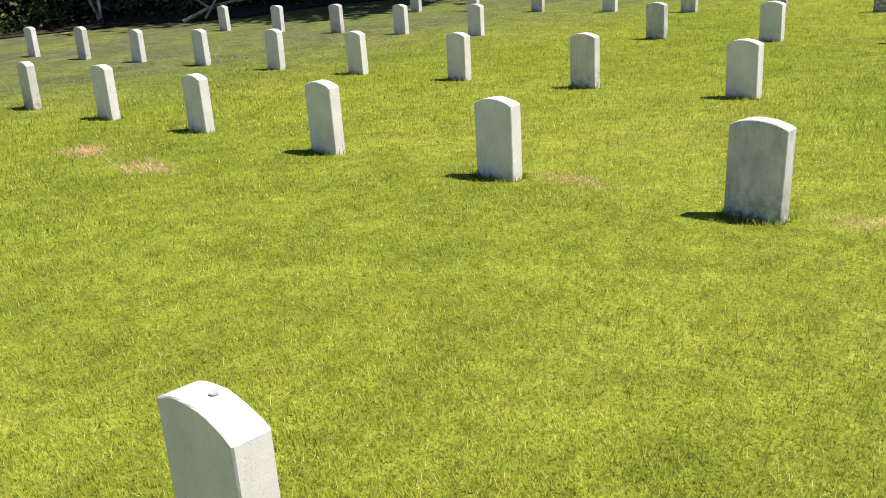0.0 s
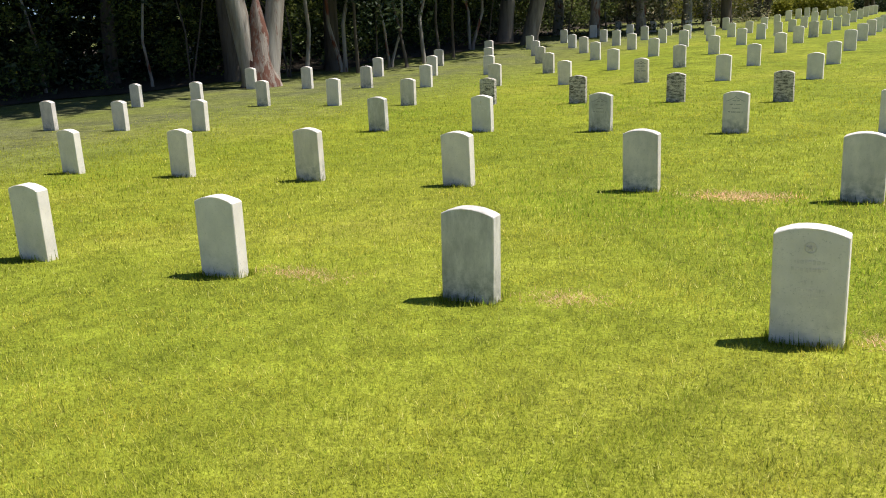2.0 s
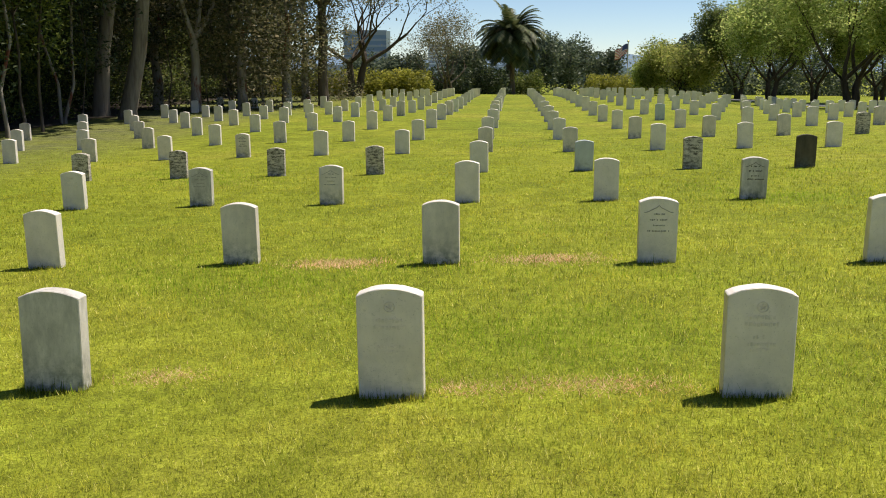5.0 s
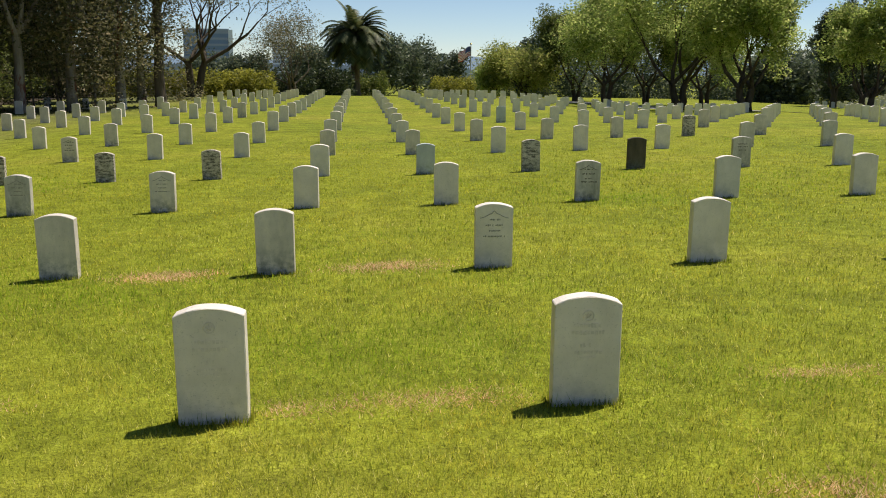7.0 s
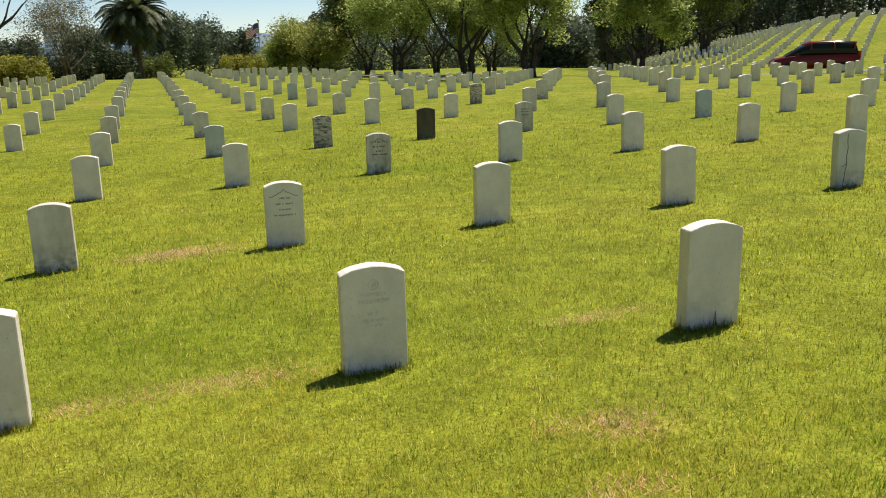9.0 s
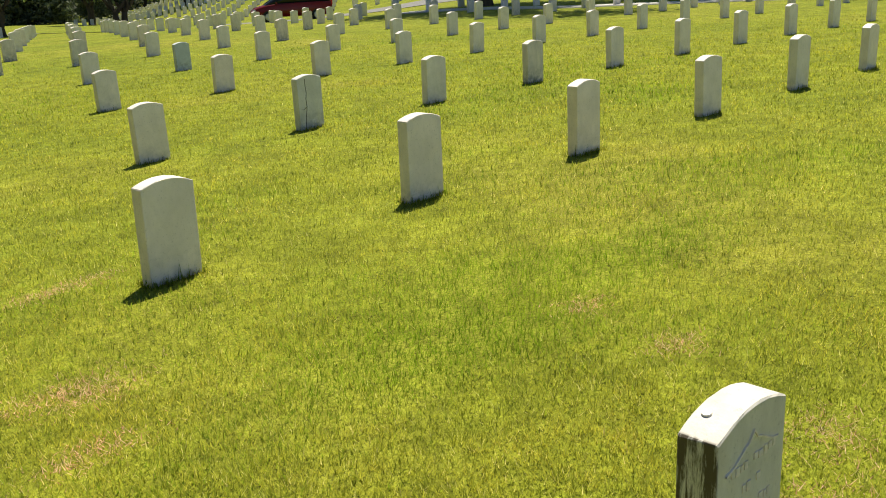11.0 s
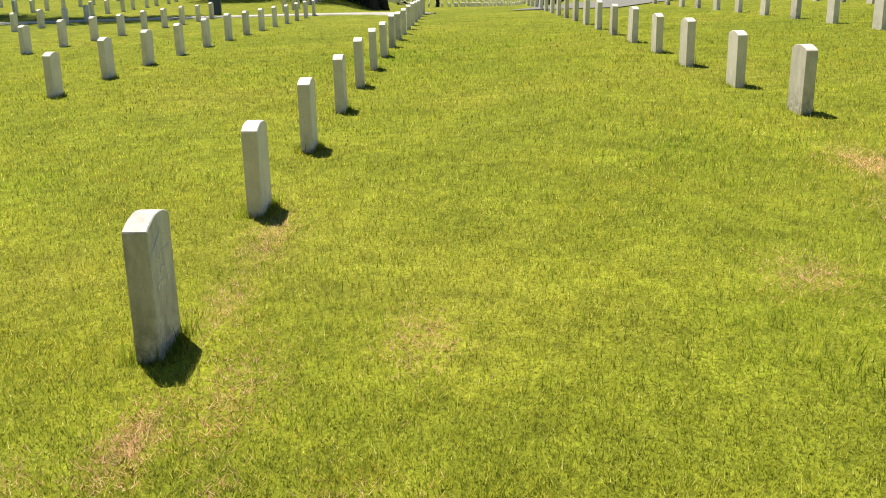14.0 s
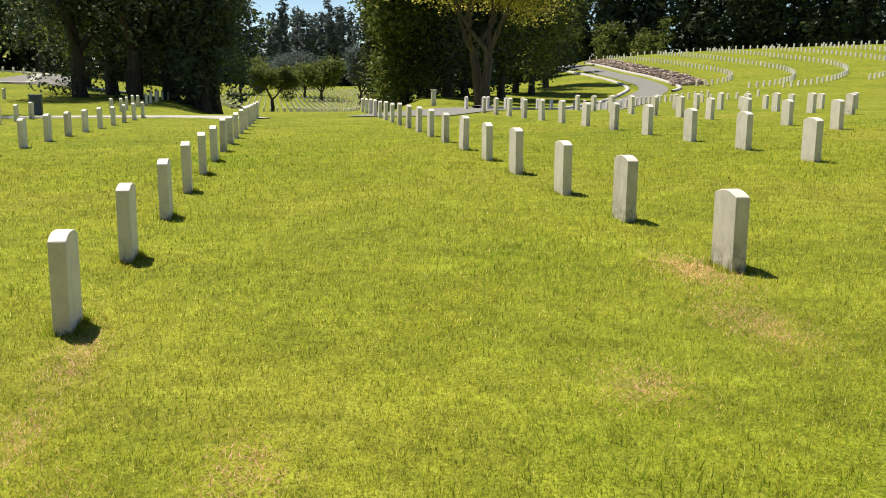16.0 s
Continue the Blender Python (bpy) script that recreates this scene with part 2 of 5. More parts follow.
BARK_MID = bark_material("bark_mid", (0.25, 0.215, 0.175), (0.11, 0.085, 0.065))
BARK_DARK = bark_material("bark_dark", (0.085, 0.068, 0.052), (0.032, 0.026, 0.02))
BARK_RED = bark_material("bark_red", (0.32, 0.27, 0.23), (0.12, 0.06, 0.042), (0.17, 0.08, 0.058), 0.47, 3.2)
BARK_PALM = bark_material("bark_palm", (0.14, 0.11, 0.08), (0.06, 0.045, 0.035))
ASPHALT = plain_material("asphalt", (0.23, 0.225, 0.21), 0.9, 0.25, 40)
CONCRETE = plain_material("concrete", (0.52, 0.50, 0.46), 0.85, 0.15, 14)
LITTER = plain_material("leaf_litter", (0.055, 0.042, 0.028), 0.95, 0.5, 18, bump=0.8, depth=0.04)
ROCK = plain_material("rock", (0.44, 0.35, 0.29), 0.9, 0.4, 9)
EARTH = plain_material("earth", (0.17, 0.12, 0.08), 0.95, 0.4, 9)
TRACK = plain_material("worn_track", (0.30, 0.27, 0.13), 0.95, 0.3, 5)

# ---- ground form ----


def ease(a, b, v):
    s = np.clip((v - a) / (b - a), 0, 1)
    return s * s * (3 - 2 * s)


# bearings and the elevation at which the ground's skyline stands there
RIM_AZ = (-180, -100, -30, 0, 20, 26, 28, 29.7, 32.4, 37, 45, 55, 65, 72, 78, 84, 89, 95, 99, 104, 107.6, 109.3, 113, 117.3, 125, 140, 180)
RIM_EL = (-1.0, -1.2, -1.4, -1.9, -2.0, -2.3, -2.0, -1.45, -0.9, 0.1, 1.0, 0.8, 0.2, -0.1, -0.5, -1.6, -2.6, -2.6, -1.6, -0.5, 0.5, 0.9, 1.3, 1.6, 1.95, 2.0, -1.0)


def height(x, y):
    """Height of the ground: a gentle lawn shoulder round the path, hills to two sides, a valley between, a fall to the city."""
    x, y = np.asarray(x, float), np.asarray(y, float)
    u, v = 3 * np.tanh(x / 30), 3 * np.tanh(y / 30)
    near = (0.2991 * u - 0.3148 * v - 0.0561 * u * u - 0.0228 * u * v + 0.0669 * v * v - 0.0227 * u**3 - 0.0049 * v**3 + 0.0355 * u * u * v + 0.0043 * u * v * v)
    d, az = np.hypot(x - 1.2, y + 4.9), np.degrees(np.arctan2(x - 1.2, y + 4.9))
    rim = 1.75 + 105 * np.tan(np.radians(np.interp(az, RIM_AZ, RIM_EL)))
    rest = np.interp(az, [-180, -60, -20, 20, 60, 90, 120, 180], [-0.6, -0.8, -0.6, -0.3, 0.0, 0.1, 0.5, 0.6])
    grow = 1 + 0.5 * ease(99.5, 106, az)              # the hill with the curved rows lies further off
    rim, rest = 1.75 + grow * (rim - 1.75), 1.75 + grow * (rest - 1.75)
    far = rest + (rim - rest) * ease(52, 112, d / grow)
    far = far - 0.5 * np.exp(-(((d - 60) / 15) ** 2)) * ease(22, 30, az) * ease(60, 46, az)
    far = far - 16 * ease(85, 420, d) * ease(-120, -40, az) * ease(28, 20, az)
    far = far + (-1.4 * ease(105, 150, d) + 1.6 * ease(160, 280, d)) * ease(84, 89, az) * ease(99, 95, az)
    w = ease(34, 60, np.hypot(x - 6, y - 4))
    brow = 1.3 * ease(37, 56, d) * ease(112, 70, d) * ease(84, 89, az) * ease(100, 96, az)
    fall = 0.78 * ease(26, 58, d) * ease(108, 64, d) * ease(4, 15, az) * ease(50, 36, az)
    swell = 0.2 * np.exp(-(((d - 34) / 9) ** 2)) * ease(-26, -16, az) * ease(1, -6, az)
    return near * (1 - w) + far * w - brow - fall + swell


def hz(x, y):
    return float(height(x, y))


# ---- mesh helpers ----


def mesh_from(name, verts, faces_flat, loop_total, mat=None, smooth=False):
    """One mesh from arrays; every face has loop_total corners."""
    verts = np.asarray(verts, np.float32).reshape(-1, 3)
    faces_flat = np.asarray(faces_flat, np.int32).ravel()
    n = len(faces_flat) // loop_total
    me = bpy.data.meshes.new(name)
    me.vertices.add(len(verts))
    me.vertices.foreach_set("co", verts.ravel())
    me.loops.add(len(faces_flat))
    me.loops.foreach_set("vertex_index", faces_flat)
    me.polygons.add(n)
    me.polygons.foreach_set("loop_start", np.arange(0, n * loop_total, loop_total, dtype=np.int32))
    me.polygons.foreach_set("use_smooth", np.full(n, smooth))
    me.update(calc_edges=True)
    if mat:
        me.materials.append(mat)
    return me


def part(name, source, mat, parent=None, label="", smooth=False):
    """Links a bmesh or a mesh as one object under a thing."""
    if isinstance(source, bmesh.types.BMesh):
        me = bpy.data.meshes.new(name)
        source.to_mesh(me)
        source.free()
        if smooth:
            me.polygons.foreach_set("use_smooth", np.full(len(me.polygons), True))
    else:
        me = source
    if mat and not me.materials:
        me.materials.append(mat)
    ob = new(name, me)
    ob.parent = parent
    return tagged(ob, label=label) if label else ob


def thing(name, m, label, category, group="", kind=""):
    ob = new(name)
    ob.empty_display_size = 0.2
    ob.matrix_world = m
    return tagged(ob, label, category, group, kind)


def box(bm, cx, cy, cz, sx, sy, sz, bevel=0.0, turn=None):
    r = bmesh.ops.create_cube(bm, size=1.0)
    m = Matrix.Translation((cx, cy, cz)) @ (turn or Matrix()) @ Matrix.Diagonal((sx, sy, sz, 1))
    bmesh.ops.transform(bm, matrix=m, verts=r["verts"])
    if bevel:
        edges = list({e for v in r["verts"] for e in v.link_edges})
        bmesh.ops.bevel(bm, geom=edges, offset=bevel, segments=2, affect="EDGES")
    return bm


def tube(points, radii, sides=8, jag=0.0, rng=None):
    """Vertices and quads of a tapered tube along points."""
    pts, n = [Vector(p) for p in points], len(points)
    vs, fs = [], []
    for k, p in enumerate(pts):
        d = (pts[min(k + 1, n - 1)] - pts[max(k - 1, 0)]).normalized()
        a = d.orthogonal().normalized() if abs(d.z) < 0.9 else Vector((1, 0, 0)).cross(d).normalized()
        b = d.cross(a)
        for s in range(sides):
            ang = 2 * math.pi * s / sides
            r = radii[k] * (1 + (rng.uniform(-jag, jag) if rng else 0))
            vs.append(p + (a * math.cos(ang) + b * math.sin(ang)) * r)
    for k in range(n - 1):
        for s in range(sides):
            t = (s + 1) % sides
            fs.append((k * sides + s, k * sides + t, (k + 1) * sides + t, (k + 1) * sides + s))
    return vs, fs


def join_tubes(tubes):
    vs, fs = [], []
    for v, f in tubes:
        o = len(vs)
        vs += [tuple(p) for p in v]
        fs += [[i + o for i in q] for q in f]
    return np.array(vs), np.array(fs)


def leaves(rng, centres, radii, count, size, squash=0.75, shell=0.55, droop=0.0, slim=0.55):
    """Small pointed leaf sprays, a slim triangle each, gathered round clump centres."""
    centres, radii = np.asarray(centres, float), np.asarray(radii, float)
    count, size = int(count * 1.65), size * 0.77
    pick = rng.choice(len(centres), count, p=radii**2 / (radii**2).sum())
    d = rng.normal(size=(count, 3))
    d /= np.linalg.norm(d, axis=1, keepdims=True)
    rad = (shell + (1 - shell) * rng.random(count)) ** 0.8 * radii[pick] * (0.85 + 0.3 * rng.random(count))
    c = centres[pick] + d * rad[:, None] * np.array([1, 1, squash])
    a = rng.normal(size=(count, 3))
    a[:, 2] = a[:, 2] * 0.6 - droop
    a /= np.linalg.norm(a, axis=1, keepdims=True)
    b = np.cross(a, rng.normal(size=(count, 3)))
    b /= np.linalg.norm(b, axis=1, keepdims=True)
    s = size * (0.55 + 0.9 * rng.random(count))[:, None]
    v = np.stack([c - a * s * 0.8 + b * s * slim, c - a * s * 0.8 - b * s * slim, c + a * s * 1.2], 1)
    return v.reshape(-1, 3)


def spray_mesh(name, v, mat):
    return mesh_from(name, v, np.arange(len(v)), 3, mat)


def leaf_mesh(name, v, mat):
    n = len(v) // 4
    return mesh_from(name, v, np.arange(n * 4), 4, mat)

# ---- ground ----


def build_ground():
    s = np.linspace(-1, 1, 231)
    k = np.sinh(s * 5.2) / np.sinh(5.2)
    ax = k * 1800 + 4
    ay = k * 1800 + 2
    X, Y = np.meshgrid(ax, ay, indexing="ij")
    Z = height(X, Y)
    n = len(s)
    i = np.arange(n * n).reshape(n, n)
    q = np.stack([i[:-1, :-1], i[1:, :-1], i[1:, 1:], i[:-1, 1:]], -1).reshape(-1, 4)
    me = mesh_from("ground", np.stack([X, Y, Z], -1), q, 4, LAWN, True)
    tagged(new("ground", me), "sunlit mown yellow-green cemetery lawn", "lawn", kind="structure")


build_ground()


def ribbon(name, line, half, lift, mat, label, category, thick=0.0, step=2.0, taper=1.0):
    """A strip draped over the ground along a smooth line; thick gives it real sides."""
    pts = [Vector((*p, 0)) for p in line]
    out = []
    n = len(pts)
    for a in range(n - 1):
        p0, p1, p2, p3 = pts[max(a - 1, 0)], pts[a], pts[a + 1], pts[min(a + 2, n - 1)]
        m = max(2, int((p2 - p1).length / step))
        for b in range(m):
            t = b / m
            out.append(0.5 * ((2 * p1) + (p2 - p0) * t + (2 * p0 - 5 * p1 + 4 * p2 - p3) * t * t + (3 * p1 - p0 - 3 * p2 + p3) * t**3))
    out.append(pts[-1])
    vs, fs = [], []
    across = 5 if half > 1 else 2
    for k, p in enumerate(out):
        d = (out[min(k + 1, len(out) - 1)] - out[max(k - 1, 0)]).normalized()
        side = Vector((-d.y, d.x, 0))
        for c in range(across):
            w = half * (1 + (taper - 1) * k / len(out)) * (2 * c / (across - 1) - 1)
            q = p + side * w
            vs.append((q.x, q.y, hz(q.x, q.y) + lift))
    m = across
    for k in range(len(out) - 1):
        for c in range(m - 1):
            fs.append((k * m + c, (k + 1) * m + c, (k + 1) * m + c + 1, k * m + c + 1))
    if thick:
        o = len(vs)
        vs += [(x, y, z - thick) for x, y, z in vs[:o]]
        for k in range(len(out) - 1):
            a, b = k * m, (k + 1) * m
            fs.append((a, a + o, b + o, b))
            a, b = k * m + m - 1, (k + 1) * m + m - 1
            fs.append((b, b + o, a + o, a))
    me = mesh_from(name, vs, fs, 4, mat, True)
    return tagged(new(name, me), label, category, kind="structure"), [(p.x, p.y) for p in out]


# ---- headstones ----
STONE_W, STONE_T = 0.33, 0.10


def headstone_mesh(name, tall, mat, seed):
    """An upright slab with a segment-arched top, softened and slightly chipped edges, its foot below the turf."""
    rng = random.Random(seed)
    rise, half, foot = 0.038, STONE_W / 2, 0.16
    outline = [(-half, -foot), (half, -foot), (half, tall - rise)]
    n = 10
    radius = (half * half + rise * rise) / (2 * rise)
    a0 = math.asin(half / radius)
    for k in range(1, n):
        a = a0 - 2 * a0 * k / n
        outline.append((radius * math.sin(a), tall - radius + radius * math.cos(a)))
    outline.append((-half, tall - rise))
    bm = bmesh.new()
    front = [bm.verts.new((x, -STONE_T / 2, z)) for x, z in outline]
    bm.faces.new(front)
    back = [bm.verts.new((x, STONE_T / 2, z)) for x, z in outline]
    bm.faces.new(list(reversed(back)))
    m = len(outline)
    for k in range(m):
        bm.faces.new((front[k], back[k], back[(k + 1) % m], front[(k + 1) % m]))
    bmesh.ops.recalc_face_normals(bm, faces=bm.faces)
    rim = [e for e in bm.edges if e.calc_face_angle(0) > 0.5]
    bmesh.ops.bevel(bm, geom=rim, offset=0.004, segments=1, affect="EDGES")
    for v in bm.verts:
        v.co += Vector((rng.uniform(-1, 1), rng.uniform(-1, 1), rng.uniform(-1, 1))) * 0.0012
    me = bpy.data.meshes.new(name)
    bm.to_mesh(me)
    bm.free()
    me.materials.append(mat)
    return me


def bars_mesh(name, rows, mat, seed):
    """Rows of worn lettering as short plain bars: (height, length, size)."""
    rng = random.Random(seed)
    bm = bmesh.new()
    for z, length, size in rows:
        x = -length / 2
        while x < length / 2:
            w = size * rng.uniform(0.35, 0.75)
            if rng.random() < 0.86:
                box(bm, x + w / 2, -STONE_T / 2 - 0.0012, z + rng.uniform(-0.1, 0.1) * size, w, 0.003, size * rng.uniform(0.6, 1.0))
            x += w + size * 0.25
    me = bpy.data.meshes.new(name)
    bm.to_mesh(me)
    bm.free()
    me.materials.append(mat)
    return me


def shield_mesh(name, mat):
    """The outline of a sunken shield: a bowed brow and two sides."""
    vs, fs = [], []
    pts = []
    for k in range(13):
        x = -0.125 + 0.25 * k / 12
        pts.append((x, 0.47 + 0.022 * math.cos(x / 0.125 * math.pi) + (0.02 if abs(x) < 0.012 else 0)))
    tubes = [tube([(x, -STONE_T / 2 - 0.001, z) for x, z in pts], [0.004] * len(pts), 4)]
    v, f = join_tubes(tubes)
    return mesh_from(name, v, f, 4, mat)


def ring_mesh(name, mat):
    pts = [(0.026 * math.cos(a), -STONE_T / 2 - 0.001, 0.0 + 0.026 * math.sin(a)) for a in np.linspace(0, 2 * math.pi, 17)]
    star = [(0.016 * math.cos(a), -STONE_T / 2 - 0.001, 0.016 * math.sin(a)) for a in np.linspace(0.3, 0.3 + 4 * math.pi, 6)]
    v, f = join_tubes([tube(pts, [0.003] * 17, 4), tube(star, [0.003] * 6, 4)])
    return mesh_from(name, v, f, 4, mat)


TALLS = (0.53, 0.555, 0.575, 0.59, 0.61)
KINDS = {"white": MARBLE, "stained": MARBLE_STAINED, "blue": MARBLE_BLUE, "dark": MARBLE_DARK, "black": MARBLE_BLACK, "grimy": MARBLE_GRIMY, "cracked": MARBLE_CRACKED, "smudged": MARBLE_SMUDGED}
LABELS = {
    "white": "upright white marble headstone with arched top, standing in lawn",
    "stained": "upright marble headstone with grey stains, standing in lawn",
    "blue": "upright bluish-grey marble headstone with arched top in lawn",
    "dark": "weathered dark-stained upright headstone with blackened lettering",
    "grimy": "marble headstone with black grime running down its edge",
    "cracked": "white marble headstone with a dark crack down its face",
    "smudged": "white marble headstone with dark grey smudges on its face",
    "black": "almost black weathered upright headstone standing in lawn",
}
STONE_MESH = {(k, h): headstone_mesh("headstone", h, m, n * 7 + i) for i, (k, m) in enumerate(KINDS.items()) for n, h in enumerate(TALLS)}
TEXT_PLAIN = bars_mesh("inscription", [(0.395, 0.13, 0.022), (0.36, 0.17, 0.022), (0.325, 0.10, 0.02)], CARVING, 3)
TEXT_LONG = bars_mesh("inscription", [(0.41, 0.14, 0.022), (0.375, 0.16, 0.022), (0.31, 0.07, 0.02), (0.275, 0.13, 0.02), (0.245, 0.1, 0.02)], CARVING, 4)
TEXT_SHIELD = bars_mesh("inscription", [(0.435, 0.11, 0.02), (0.375, 0.16, 0.022), (0.31, 0.09, 0.018), (0.265, 0.22, 0.02)], CARVING_DARK, 5)
TEXT_DARK = bars_mesh("inscription", [(0.42, 0.16, 0.02), (0.37, 0.2, 0.02), (0.31, 0.13, 0.018)], CARVING_DARK, 6)
TEXT_FAINT = bars_mesh("inscription", [(0.42, 0.2, 0.028), (0.36, 0.09, 0.028), (0.3, 0.19, 0.028)], CARVING, 7)
SHIELD_FAINT = shield_mesh("shield_outline", CARVING)
SHIELD = shield_mesh("shield_outline", CARVING_DARK)
TEXT_WORN = bars_mesh("inscription", [(0.435, 0.10, 0.016), (0.385, 0.15, 0.017), (0.335, 0.09, 0.015), (0.285, 0.19, 0.016)], CARVING_MID, 8)
SHIELD_WORN = shield_mesh("shield_outline", CARVING_MID)
RING = ring_mesh("emblem", CARVING)


def headstone(x, y, tall, kind="white", text="", turn=0.0, lean=0.0, tip=0.0):
    h = min(TALLS, key=lambda v: abs(v - tall))
    ob = new("headstone", STONE_MESH[kind, h])
    ob.matrix_world = pose(x, y, hz(x, y), tip, lean, turn)
    label = LABELS[kind]
    if text in ("shield", "worn"):
        label = "white marble headstone with sunken shield and darkened lettering"
    elif text in ("plain", "long"):
        label = "upright white marble headstone with faint worn inscription"
    tagged(ob, label, "headstone", "headstones in rows on the lawn")
    if text == "plain":
        tagged(part("inscription", TEXT_PLAIN, None, ob), kind="stuff")
        part("emblem", RING, None, ob).location = (0.0, 0, h - 0.1)
    elif text == "long":
        tagged(part("inscription", TEXT_LONG, None, ob), kind="stuff")
        part("emblem", RING, None, ob).location = (0.0, 0, h - 0.095)
    elif text == "shield":
        tagged(part("inscription", TEXT_SHIELD, None, ob), kind="stuff")
        part("shield_outline", SHIELD, None, ob).location = (0, 0, h - 0.575)
    elif text == "worn":
        tagged(part("inscription", TEXT_WORN, None, ob), kind="stuff")
        part("shield_outline", SHIELD_WORN, None, ob).location = (0, 0, h - 0.575)
    elif text == "faint":
        tagged(part("inscription", TEXT_FAINT, None, ob), kind="stuff")
        part("shield_outline", SHIELD_FAINT, None, ob).location = (0, 0, h - 0.575)
    elif text == "dark":
        tagged(part("inscription", TEXT_DARK, None, ob, "blackened lettering"), kind="stuff")
    return ob



EYE_X, EYE_Y = 1.2, -4.9


def out(az, d):
    """A place by bearing (degrees from +y towards +x) and distance from the middle of the path."""
    return EYE_X + d * math.sin(radians(az)), EYE_Y + d * math.cos(radians(az))


SX, SY, SKEW = 1.9044, 4.057, -0.143
ROW_SHIFT = {0: -0.119, 1: -0.502, 2: -0.086, 3: 0.069, 4: 0.342}
SPECIAL = {  # (column, row): height, kind, lettering
    (-1, 0): (0.56, "smudged", ""), (0, 0): (0.57, "white", "long"), (1, 0): (0.555, "white", "long"), (-2, 0): (0.56, "white", ""),
    (-3, 0): (0.59, "white", ""), (-4, 0): (0.565, "white", ""), (2, 0): (0.585, "white", ""), (3, 0): (0.61, "white", ""), (4, 0): (0.61, "white", ""), (5, 0): (0.58, "white", ""),
    (0, 1): (0.575, "stained", ""), (1, 1): (0.575, "white", "worn"), (-1, 1): (0.57, "stained", ""), (-2, 1): (0.546, "white", ""), (2, 1): (0.566, "white", ""), (3, 1): (0.58, "white", ""),
    (-2, 2): (0.547, "smudged", "worn"), (-1, 2): (0.561, "stained", "worn"), (2, 2): (0.565, "smudged", "shield"), (-3, 2): (0.56, "white", "plain"), (-4, 2): (0.56, "smudged", ""),
    (-1, 3): (0.54, "dark", "dark"), (-2, 3): (0.54, "dark", "dark"), (-3, 3): (0.54, "dark", "dark"), (-4, 3): (0.53, "dark", "dark"),
    (1, 3): (0.56, "blue", ""), (2, 3): (0.572, "dark", "dark"), (3, 3): (0.58, "black", ""), (4, 3): (0.565, "smudged", "dark"),
    (4, 1): (0.583, "cracked", ""), (-3, 4): (0.56, "stained", "shield"), (5, 2): (0.57, "white", ""), (4, 2): (0.566, "white", ""), (6, 3): (0.56, "blue", ""), (5, 5): (0.56, "dark", ""),
}
MOVED = {  # (column, row): place where a stone stands off its grid
    (-4, 0): (-7.57, -0.20), (-3, 0): (-5.555, -0.19), (-2, 0): (-3.717, -0.108), (-1, 0): (-1.837, -0.077), (0, 0): (0.017, -0.174), (1, 0): (1.82, -0.13), (2, 0): (3.675, -0.222),
    (3, 0): (5.698, -0.20), (4, 0): (7.472, -0.322), (-2, 2): (-4.11, 8.148), (-1, 1): (-2.038, 3.659),
}
EMPTY = {(-5, 2)}
rng = random.Random(11)


def lawn_left(y):
    return float(np.interp(y, [-60, 0, 6, 12, 20, 28, 40, 60], [-26, -24, -22.5, -20.2, -19.2, -18, -19, -20]))


def lawn_right(y):
    return float(np.interp(y, [0, 6, 14, 24, 34, 44, 60], [37, 36.5, 33.5, 33, 33, 36, 44]))


spots = []
for j in range(0, 17):
    for i in range(-16, 40):
        x = SX * i + (0.629 * (i / 10) ** 2 if i < 0 else 0) + SKEW * j
        y = SY * j + ROW_SHIFT.get(j, 0.02) - 0.021 * x - (0.449 * (x / 10) ** 2 if x < 0 else 0)
        if (i, j) in EMPTY or not lawn_left(y) + 2.0 < x < (lawn_right(y) if j < 8 else 17 if math.hypot(x - EYE_X, y - EYE_Y) > 57 else 30) or (j > 11 and i < -4):
            continue
        x, y = MOVED.get((i, j), (x, y))
        spots.append((x, y, i, j))
for x, y, tall, kind, text in ((-1.201, -3.758, 0.56, "white", ""), (3.014, -3.985, 0.552, "grimy", "faint"), (4.978, -4.085, 0.59, "smudged", "faint"), (7.093, -4.134, 0.57, "white", ""), (8.978, -4.212, 0.587, "white", "")):
    headstone(x, y, tall, kind, text, rng.uniform(-1, 1))
spots += [(10.906 + 1.905 * n, -4.295 - 0.049 * n, 60 + n, -1) for n in range(13)]
spots += [(x, y, 60, -2) for x, y in ((7.427, -8.456), (9.442, -8.456), (11.277, -8.445), (13.197, -8.438))]
spots += [(15.1 + 1.904 * n, -8.487 - 0.042 * n, 60 + n, -2) for n in range(14)]
spots += [(13.006 + 1.97 * n, -12.51 - 0.038 * n, 60 + n, -3) for n in range(12)]
spots += [(18.443 + 1.895 * n, -16.377 - 0.04 * n, 60 + n, -4) for n in range(10)]
spots += [(24.373 + 1.93 * n, -20.632 - 0.04 * n, 60 + n, -5) for n in range(8)]
spots += [(30.3 + 1.93 * n, -24.75, 60 + n, -6) for n in range(6)]
